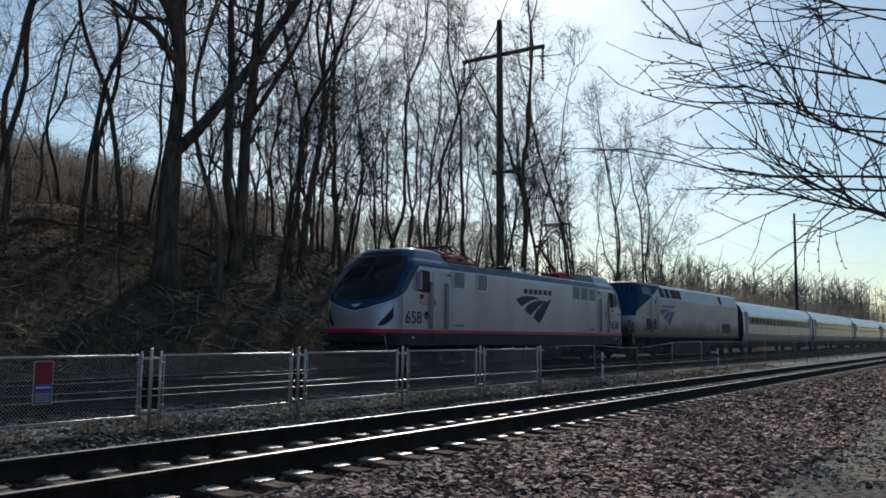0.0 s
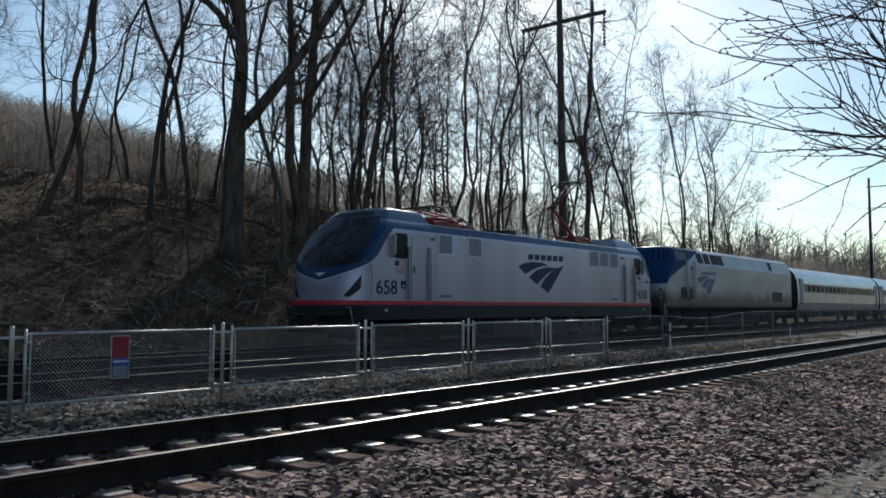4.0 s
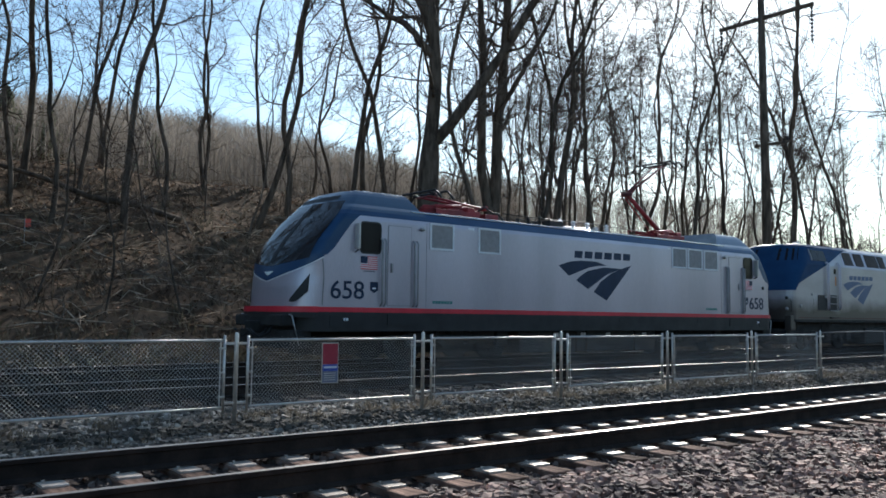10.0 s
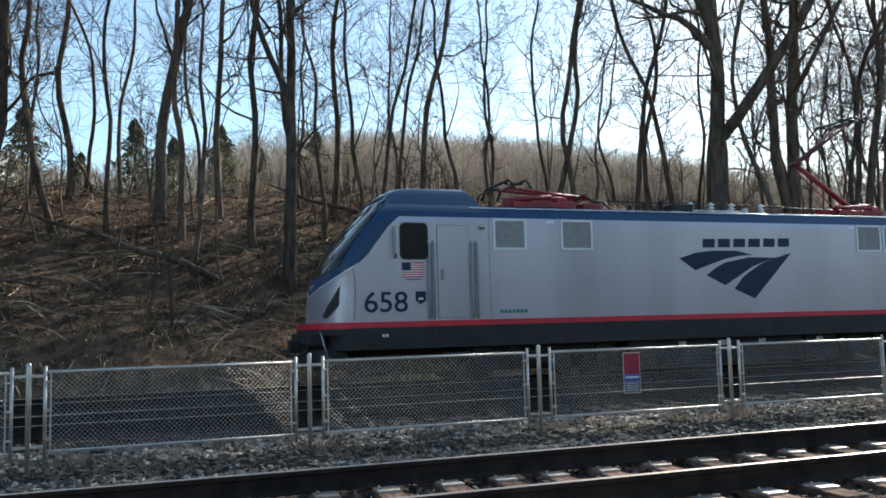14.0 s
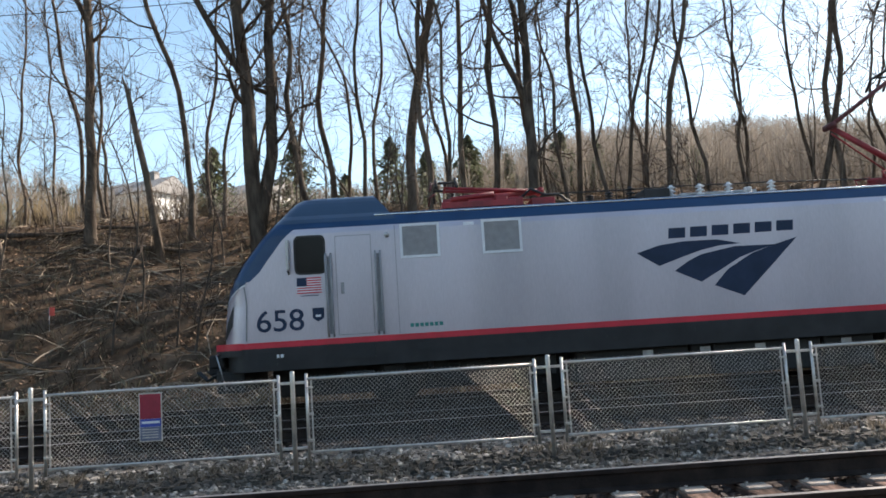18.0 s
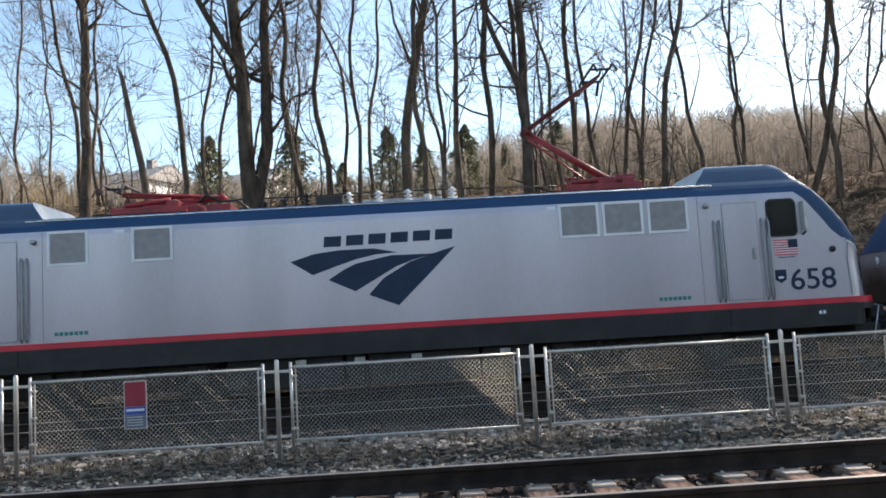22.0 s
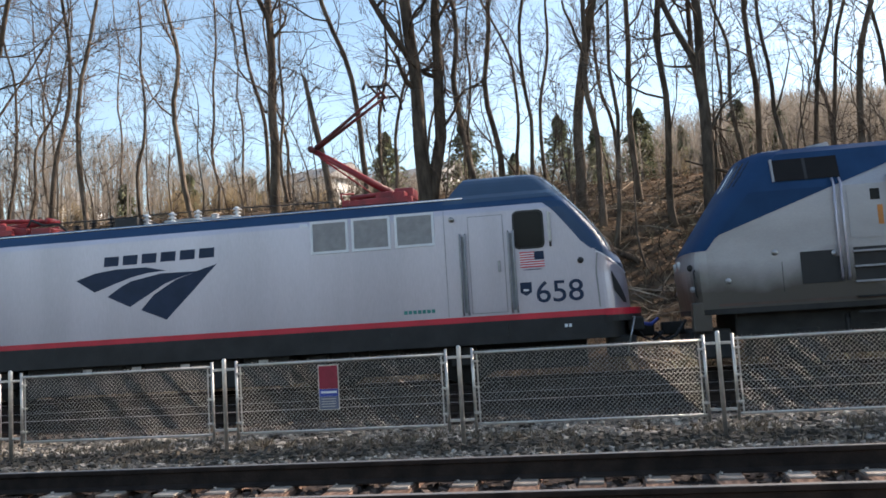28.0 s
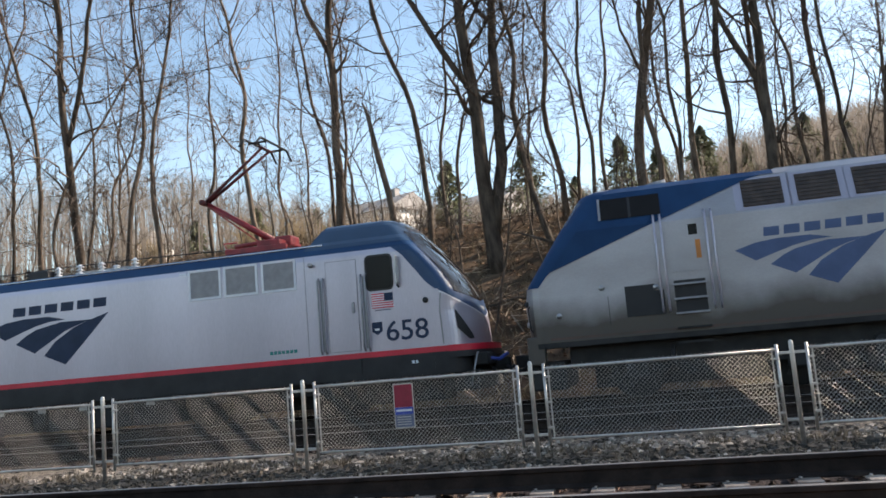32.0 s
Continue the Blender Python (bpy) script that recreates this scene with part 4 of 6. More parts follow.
def diesel_locomotive():
    t = thing("diesel_locomotive", "silver diesel locomotive with a sloped blue nose, grimy lower side", "locomotive")
    x0, x1 = 12.15, 33.1

    def prof(z):
        return chord(z, (0.75, 1.9, 2.25, 4.02, 4.1), (12.45, 12.34, 12.4, 13.62, 13.85))

    def edge(z):
        return chord(z, (0.75, 2.25, 4.1), (12.75, 12.75, 14.3))

    def hw(z):
        return chord(z, (0.75, 3.25, 3.95, 4.08, 4.12), (SIDE, SIDE, 1.26, 1.02, 0.8))

    def pt(u, z, out=0.0):
        a = abs(u) * math.pi / 2
        x = prof(z) + (edge(z) - prof(z)) * (1 - math.cos(a) ** 0.7)
        return (x - out * math.cos(a), hw(z) * math.sin(a) ** 0.75 * (1 if u > 0 else -1) * (1 + out * 0.6), z)
    levels = [1.06, 1.16, 1.25, 1.6, 1.9, 2.1, 2.25, 2.5, 2.75, 3.0, 3.25, 3.42, 3.6, 3.78, 3.95, 4.02, 4.08, 4.1]
    us = list(np.linspace(-1, 1, 15))
    sts = [12.9 + 0.28 * i for i in range(17)] + [18.4, 20, 24, 28, 32.6]
    rings = []
    for z in levels:
        front = [pt(u, z) for u in us]
        st = [max(x, edge(z) + 0.02 * (i + 1)) for i, x in enumerate(sts)]
        left = [(x, hw(z), z) for x in st]
        back = [(x1 - 0.05, hw(z) - 0.12, z), (x1, 0, z), (x1 - 0.05, -hw(z) + 0.12, z)]
        right = [(x, -y, zz) for x, y, zz in reversed(left)]
        rings.append(front + left + back + right)
    n = len(rings[0])
    m = Mesh()

    def diag(x):
        return 2.22 + (x - 12.2) * 0.362
    for j in range(len(rings) - 1):
        for i in range(n):
            k = (i + 1) % n
            q = [rings[j][i], rings[j][k], rings[j + 1][k], rings[j + 1][i]]
            m.add(q, [(3, 2, 1, 0)], True, 2 if q[2][2] < 1.17 else 0)
    m.add(rings[-1], [tuple(range(n))], False, 0)
    b = part("body", m, [M_DIRTY, M_BLUEDULL, M_UNDER], t, "silver body shell darkened by grime along its lower edge")
    b.data.set_sharp_from_angle(angle=radians(30))
    # blue field: one sheet on each flank and one round the nose
    for f in (-1, 1):
        v, fc = [], []
        cols = [12.76 + 0.24 * i for i in range(20)]
        for x in cols:
            lo = min(diag(x), 3.95)
            for r in range(9):
                z = lo + (3.25 - lo) * r / 4 if lo < 3.25 and r <= 4 else 3.25 + 0.7 * (r - 4) / 3 if lo < 3.25 and r < 8 else lo + (3.95 - lo) * r / 7 if r < 8 else 4.07
                xx = max(x, edge(z))
                v.append((xx, f * (hw(z) + 0.014), z + 0.006))
        for c in range(len(cols) - 1):
            for r in range(8):
                q = (c * 9 + r, (c + 1) * 9 + r, (c + 1) * 9 + r + 1, c * 9 + r + 1)
                fc.append(q if f < 0 else q[::-1])
        part("blue_field", Mesh().add(v, fc), M_BLUEDULL, t, "blue painted field sloping up from the nose")
    rows = (2.24, 2.5, 2.75, 3.0, 3.25, 3.42, 3.6, 3.78, 3.95, 4.02, 4.085)
    v = [pt(u, z, 0.016) for z in rows for u in us]
    fc = [(r * 15 + i, r * 15 + i + 1, (r + 1) * 15 + i + 1, (r + 1) * 15 + i) for r in range(10) for i in range(14)]
    part("blue_nose", Mesh().add(v, fc, True), M_BLUEDULL, t, "blue painted sloped nose")
    v = [pt(u, 3.42 + 0.48 * r / 3, 0.016) for r in range(4) for u in np.linspace(-0.62, 0.62, 9)]
    part("windscreen", Mesh().add(v, [(r * 9 + i, r * 9 + i + 1, (r + 1) * 9 + i + 1, (r + 1) * 9 + i) for r in range(3) for i in range(8)], True), M_GLASS, t, "dark windscreen")
    for u in (-0.1, 0.1):
        part("headlight", Mesh().cyl(pt(u, 2.05, -0.02), pt(u, 2.05, 0.03), 0.09, 12), M_LAMP, t)
    for u in (-0.6, 0.6):
        part("ditch_light", Mesh().cyl(pt(u, 1.55, -0.02), pt(u, 1.55, 0.03), 0.06, 12), M_GRILLE, t)
        part("marker_lamp", Mesh().cyl(pt(u, 1.95, -0.02), pt(u, 1.95, 0.03), 0.06, 12), M_BLACK, t)
        part("grab_iron", Mesh().tube([pt(u * 1.2, 1.4, 0.0), pt(u * 1.2, 1.45, 0.06), pt(u * 1.2, 1.85, 0.06), pt(u * 1.2, 1.9, 0.0)], 0.016, 6), M_SKIRT, t)
    for f in (-1, 1):
        y = f * SIDE

        def lean(z):
            return f * hw(z)

        def tilted(name, a, b, z0, z1, mat, out=0.015, label="", parent=None):
            ya, yb = lean(z0) + f * out, lean(z1) + f * out
            m = Mesh().add([(a, ya, z0), (b, ya, z0), (b, yb, z1), (a, yb, z1), (a, ya - f * 0.05, z0), (b, ya - f * 0.05, z0), (b, yb - f * 0.05, z1), (a, yb - f * 0.05, z1)],
                           [(0, 1, 2, 3), (4, 7, 6, 5), (0, 4, 5, 1), (1, 5, 6, 2), (2, 6, 7, 3), (3, 7, 4, 0)])
            return part(name, m, mat, parent or t, label)
        tilted("cab_window", 14.08, 14.6, 3.42, 3.84, M_GLASS, 0.034, "dark sliding cab side window")
        tilted("cab_window", 14.65, 15.2, 3.42, 3.84, M_GLASS, 0.034, "dark sliding cab side window")
        tilted("window_post", 14.6, 14.65, 3.42, 3.84, M_SKIRT, 0.036)
        tilted("wind_deflector", 14.03, 14.075, 3.42, 3.86, M_GRILLE, 0.045, "narrow wind deflector at the cab window")
        for i, (a, b) in enumerate(((16.70, 17.42), (17.66, 18.38), (18.64, 19.72), (19.84, 20.4), (28.2, 28.8))):
            w = tilted("intake_surround", a - 0.14, b + 0.14, 3.3, 3.92, M_SILVER, 0.006)
            g = tilted("intake_screen", a, b, 3.35, 3.88, M_LOUVRE, 0.016, "dark louvred engine-room intake", w)
            for r in range(7):
                tilted("louvre", a, b, 3.37 + r * 0.072, 3.395 + r * 0.072, M_LOUVRE, 0.03, "", w)
        for a in (15.05, 15.17, 15.98, 16.10):
            part("handrail", Mesh().tube([(a, y, 1.55), (a, y + f * 0.07, 1.62), (a, y + f * 0.07, 3.3), (a, y - f * 0.02, 3.4)], 0.022, 6), M_SILVER, t, "vertical handrail beside the cab door")
        part("cab_door", Mesh().slab(round_rect(15.27, 15.88, 2.28, 3.22, 0.05), *sorted((y, y + f * 0.012))), M_DIRTY, t, "silver cab door")
        part("door_window", Mesh().box(15.66, 15.82, *sorted((y, y + f * 0.02)), 2.95, 3.15), M_GLASS, t)
        part("warning_label", Mesh().box(15.76, 15.85, *sorted((y, y + f * 0.018)), 2.5, 2.85), M_ORANGE, t, "orange warning label on the door")
        part("ladder_recess", Mesh().box(15.29, 15.86, *sorted((y, y + f * 0.01)), 1.5, 2.12), M_SKIRT, t)
        for r in range(5):
            z = 0.95 + r * 0.27
            part("ladder_rung", Mesh().box(15.27, 15.88, *sorted((y + f * 0.0, y + f * 0.07)), z, z + 0.035), M_GRILLE if r > 1 else M_UNDER, t)
        g = part("sand_box_grille", Mesh().box(14.38, 15.1, *sorted((y, y + f * 0.016)), 1.52, 2.1), M_BLACK, t, "square dark grille in the lower nose")
        part("grille_corner", Mesh().box(14.95, 15.1, *sorted((y + f * 0.016, y + f * 0.02)), 1.98, 2.1), M_DIRTY, g)
        for a, z in ((13.95, 2.12), (13.1, 1.66), (14.96, 2.04)):
            part("filler_cap", Mesh().cyl((a, y, z), (a, y + f * 0.03, z), 0.055, 10), M_STEEL, t)
        part("panel_seam", Mesh().box(14.05, 14.06, *sorted((y, y + f * 0.004)), 1.4, 1.95), M_SKIRT, t)
        part("radiator_grille", Mesh().box(28.6, 30.6, *sorted((y, y + f * 0.014)), 1.45, 2.05), M_BLACK, t, "dark radiator grille")
        part("red_stripe", Mesh().box(12.9, 32.5, *sorted((y, y + f * 0.004)), 1.20, 1.25), M_DIRTYRED, t, "grimy dark red stripe")
    livery_mark(t, 16.44, 2.56, 0.83, M_MARK2, -SIDE - 0.002)
    part("underframe", Mesh().box(13.2, 32.6, -1.22, 1.22, 0.62, 1.1, 0.04).box(13.6, 32.2, -0.55, 0.55, 0.2, 0.7, 0.04), M_UNDER, t, "dark underframe")
    part("front_pilot", Mesh().box(12.42, 13.1, -1.3, 1.3, 0.25, 0.8, 0.05), M_UNDER, t, "dark pilot under the nose")
    part("nose_step", Mesh().box(12.42, 12.76, -1.46, -1.2, 0.75, 1.3, 0.03), M_DIRTY, t)
    part("fuel_tank", Mesh().box(18.6, 26.4, -1.35, 1.35, 0.14, 0.85, 0.12), M_UNDER, t, "long dark fuel tank")
    for x in (18.2, 21.0, 23.5, 26.0, 29.5):
        part("roof_hatch", Mesh().box(x - 0.8, x + 0.8, -0.75, 0.75, 4.1, 4.15, 0.02), M_GRILLE, t)
    part("horn_cluster", Mesh().cyl((15.0, -0.2, 4.2), (15.4, -0.2, 4.22), 0.05, 8, 0.09).box(14.9, 15.1, -0.25, -0.15, 4.08, 4.2), M_STEEL, t)
    coupler(t, 12.4, -1)
    coupler(t, 33.1, 1)
    truck(t, 15.9, 0.51)
    truck(t, 29.2, 0.51)
    VEHICLES.append(t)


def passenger_coach(x0):
    t = thing("passenger_coach", "stainless steel passenger coach with a dark window band", "railway coach", "passenger coaches")
    sec = [(-1.45, 0.95), (-1.54, 1.4), (-1.55, 2.2), (-1.50, 2.9), (-1.3, 3.4), (-0.9, 3.74), (-0.4, 3.86), (0.4, 3.86), (0.9, 3.74), (1.3, 3.4), (1.50, 2.9), (1.55, 2.2), (1.54, 1.4), (1.45, 0.95)]
    n = len(sec)
    m = Mesh()
    xs = (x0, x0 + 25.4)
    for i in range(n):
        k = (i + 1) % n
        m.add([(xs[0], *sec[i]), (xs[1], *sec[i]), (xs[1], *sec[k]), (xs[0], *sec[k])], [(0, 3, 2, 1)], i not in (13,))
    for x, flip in ((xs[0], 1), (xs[1], 0)):
        f = tuple(range(n))
        m.add([(x, *p) for p in sec], [f if flip else f[::-1]], mi=1)
    part("body", m, [M_STAINLESS, M_SKIRT], t, "rounded stainless steel body")
    for f in (-1, 1):
        part("window_band", Mesh().box(x0 + 1.6, x0 + 23.8, *sorted((f * 1.5, f * 1.562)), 2.14, 2.72, 0.01), M_NAVYBAND, t, "dark blue band along the windows")
        for i in range(18):
            a = x0 + 2.3 + i * 1.17
            part("window", Mesh().box(a, a + 0.78, *sorted((f * 1.5, f * 1.57)), 2.24, 2.62, 0.01), M_GLASS, t)
        part("stripe", Mesh().box(x0 + 0.3, x0 + 25.1, *sorted((f * 1.5, f * 1.558)), 1.35, 1.43), M_NAVYBAND, t)
        for a in (x0 + 0.45, x0 + 24.1):
            part("vestibule_door", Mesh().slab(round_rect(a, a + 0.85, 1.1, 3.05, 0.05), *sorted((f * 1.46, f * 1.556))), M_GRILLE, t, "vestibule door")
    part("underframe", Mesh().box(x0 + 0.5, x0 + 24.9, -1.2, 1.2, 0.45, 1.0, 0.05), M_UNDER, t)
    for xx in (x0 - 0.3, x0 + 25.4):
        part("gangway", Mesh().box(xx, xx + 0.3, -0.6, 0.6, 1.0, 3.1, 0.03), M_BLACK, t, "black gangway bellows")
    for x in (x0 + 3.6, x0 + 21.8):
        truck(t, x, 0.46, 1.2)
    VEHICLES.append(t)


electric_locomotive()
diesel_locomotive()
for i in range(5):
    passenger_coach(33.9 + 26.1 * i)
# Woods --------------------------------------------------------------------


def wander(rng, p, d, length, n, bend, rise=0.0):
    """A crooked line of n steps from p along d."""
    d = Vector(d).normalized()
    pts = [Vector(p)]
    for _ in range(n):
        d = (d + Vector((rng.gauss(0, bend), rng.gauss(0, bend), rng.gauss(0, bend * 0.6) + rise))).normalized()
        pts.append(pts[-1] + d * (length / n))
    return pts


def along(pts, f):
    k = f * (len(pts) - 1)
    i = min(int(k), len(pts) - 2)
    return pts[i].lerp(pts[i + 1], k - i), (pts[i + 1] - pts[i]).normalized()


def sideways(rng, d, angle):
    """A direction that leaves d at an angle, on a random side."""
    o = d.orthogonal().normalized()
    o.rotate(Matrix.Rotation(rng.uniform(0, 2 * math.pi), 3, d))
    return (d * math.cos(angle) + o * math.sin(angle)).normalized()


def ribbon(m, pts, r, side):
    """A twig as one tapering strip."""
    w = side * r
    v = [tuple(pts[0] - w), tuple(pts[0] + w)]
    for k, p in enumerate(pts[1:-1]):
        f = 1 - 0.4 * (k + 1) / (len(pts) - 1)
        v += [tuple(p - w * f), tuple(p + w * f)]
    n = len(v)
    v.append(tuple(pts[-1]))
    m.add(v, [(i, i + 1, i + 3, i + 2) for i in range(0, n - 2, 2)] + [(n - 2, n - 1, n)])


def sinuous(rng, pts, sway):
    """Bends a line from side to side in two slow waves that grow from its foot."""
    waves = [(rng.uniform(0.35, 0.6), rng.uniform(0, 6.28), rng.uniform(0, 6.28), 1.0), (rng.uniform(0.9, 1.5), rng.uniform(0, 6.28), rng.uniform(0, 6.28), 0.4)]
    out, z0 = [], pts[0].z
    for p in pts:
        h = p.z - z0
        k = sway * min(1.0, h / 4)
        dx = sum(a * (math.sin(w * h + u) - math.sin(u)) for w, u, v, a in waves)
        dy = sum(a * (math.sin(w * h + v) - math.sin(v)) for w, u, v, a in waves)
        out.append(p + Vector((dx * k, dy * k, 0)))
    return out


def boughs(rng, trunk, crown, line, rad, start, count, h, twigs):
    """Crooked limbs along one leader, each with branches and fine twigs."""
    for i in range(count):
        f = start + (0.98 - start) * (i + rng.random()) / count
        p, d = along(line, f)
        ln = h * rng.uniform(0.07, 0.24) * (1.2 - 0.65 * f)
        lr = max(0.016, rad * (1 - 0.82 * f) * rng.uniform(0.22, 0.55))
        limb = wander(rng, p, sideways(rng, d, radians(rng.uniform(32, 72))), ln, 8, 0.27, 0.11)
        (trunk if lr > 0.05 else crown).tube(limb, [lr * (1 - 0.1 * k) for k in range(9)], 4, cap=False)
        for _ in range(rng.randint(6, 8)):
            g = rng.uniform(0.12, 1.0)
            q, e = along(limb, g)
            bl = ln * rng.uniform(0.3, 0.65) * (1.2 - 0.5 * g)
            br = max(0.008, lr * 0.55 * (1 - 0.5 * g))
            branch = wander(rng, q, sideways(rng, e, radians(rng.uniform(28, 65))), bl, 4, 0.34, 0.09)
            crown.tube(branch, [br * (1 - 0.16 * k) for k in range(5)], 3, cap=False, smooth=False)
            for _ in range(twigs):
                q2, e2 = along(branch, rng.uniform(0.0, 1.0))
                way = sideways(rng, e2, radians(rng.uniform(18, 50)))
                tw = wander(rng, q2, way, rng.uniform(0.5, 1.5), 3, 0.28, 0.09)
                ribbon(crown, tw, rng.uniform(0.006, 0.0105), sideways(rng, way, math.pi / 2))


def grow(rng, trunk, crown, h, r, clear=0.35, limbs=12, forks=(), twigs=5, bend=0.05, thin_at=1.0, thin=1.0):
    """A bare tree: trunk and leaders into one mesh, limbs, branches and twigs into the other."""
    stem = sinuous(rng, wander(rng, (0, 0, -0.4), (0, 0, 1), h, 24, bend * 0.55, 0.06), bend * 1.7)
    flare = [r * 1.4, r * 1.1] + [r * (1 - 0.87 * (i / 24) ** 1.05) * (thin if i / 24 > thin_at else 1) for i in range(2, 25)]
    trunk.tube(stem, flare, 9)
    boughs(rng, trunk, crown, stem, r, clear, limbs, h, twigs)
    for at, angle, thick, *way in forks:
        p, d = along(stem, at)
        o = Vector(way[0]).normalized() if way else sideways(rng, d, radians(angle))
        ld = wander(rng, p, o, h * (1 - at) * 0.95, 14, bend * 0.9 + 0.06, 0.06 if way else 0.09)
        rr = r * (1 - 0.8 * at) * thick
        trunk.tube(ld, [rr * (1 - 0.87 * i / 14) for i in range(15)], 7)
        boughs(rng, trunk, crown, ld, rr * 1.1, 0.12, int(limbs * 0.75 * (1 - at)) + 2, h * (1 - 0.35 * at), twigs)


def tree_model(seed, h, r, label, **kw):
    rng = random.Random(seed)
    trunk, crown = Mesh(), Mesh()
    grow(rng, trunk, crown, h, r, **kw)
    t = thing("tree", label, "tree", "bare trees on the bank")
    part("trunk", trunk, M_BARK, t)
    part("crown", crown, M_TWIG, t, "leafless limbs and fine twigs")
    return t


MODELS = {
    "slim": [tree_model(11 + i, 16 + i, 0.085, "slim bare tree with upright twigs on the leafy bank", clear=0.18, limbs=17, bend=0.12, twigs=4, forks=((0.5 + 0.06 * i, 24, 0.7),) if i % 2 else ()) for i in range(6)],
    "mid": [tree_model(21 + i, 20 + i, 0.125, "tall bare hardwood tree with a crooked grey trunk", clear=0.2, limbs=18, bend=0.11, twigs=4, forks=((0.42 + 0.06 * (i % 3), 22, 0.62), (0.62, 26, 0.6)) if i % 2 else ((0.55, 28, 0.6),)) for i in range(6)],
    "big": [tree_model(31 + i, 23 + i, 0.21, "large bare hardwood tree with heavy forked limbs", clear=0.2, limbs=22, bend=0.09, twigs=5, forks=((0.3 + 0.07 * i, 24, 0.75), (0.48, 28, 0.7))) for i in range(3)],
    "crowned": [tree_model(61 + i, 12.5 + 1.5 * i, 0.11, "bare tree with a rounded crown of fine branches", clear=0.16, limbs=24, bend=0.09, twigs=4, forks=((0.32 + 0.06 * i, 24, 0.75), (0.5, 26, 0.7))) for i in range(3)],
    "sapling": [tree_model(41 + i, 6.0 + 1.4 * i, 0.04, "thin crooked sapling on the leafy bank", clear=0.15, limbs=9, bend=0.13, twigs=2) for i in range(4)],
}
FORKED = tree_model(51, 25, 0.5, "old bare tree with a thick trunk forked low", clear=0.3, limbs=26, bend=0.045, twigs=6, thin_at=0.24, thin=0.75, forks=((0.225, 42, 0.62, (0.5, -0.4, 1.0)), (0.4, 10, 0.6, (-0.2, 0.1, 1.0)), (0.34, 20, 0.5, (0.2, 0.2, 1.0))))
TWIN = tree_model(52, 24, 0.31, "large twin-trunked bare tree on the bank", clear=0.24, limbs=22, bend=0.05, twigs=6, forks=((0.06, 14, 0.85, (0.16, 0.1, 1)), (0.3, 20, 0.55, (-0.4, 0.0, 1))))
SNAG = thing("dead_snag", "broken dead tree trunk leaning among the trees", "tree")
part("trunk", Mesh().tube([(0, 0, -0.3), (-0.08, 0.02, 1.6), (-0.1, 0.03, 3.2), (-0.24, 0, 5.0), (-0.3, 0.02, 6.3), (-0.42, 0.02, 6.95)], [0.16, 0.14, 0.125, 0.11, 0.085, 0.02], 8), M_BARK, SNAG)
USED = {}


def plant(kind, az, y, lean=0.0, turn=0.0, model=None):
    """One tree on the bank, in the direction az from the track's viewpoint, leaning to the right by lean."""
    x = math.tan(radians(az)) * y
    src = model or MODELS[kind][(int(abs(az) * 7) + int(y)) % len(MODELS[kind])]
    a = radians(az)
    m = Matrix.Translation((x, y, ground_z(x, y) - 0.05)) @ Matrix.Rotation(math.atan(lean), 4, Vector((math.sin(a), math.cos(a), 0))) @ pose(0, 0, 0, 0, 0, turn)
    if src.name not in USED:
        USED[src.name] = 1
        src.matrix_basis = m
        return src
    return copy_thing(src, m)


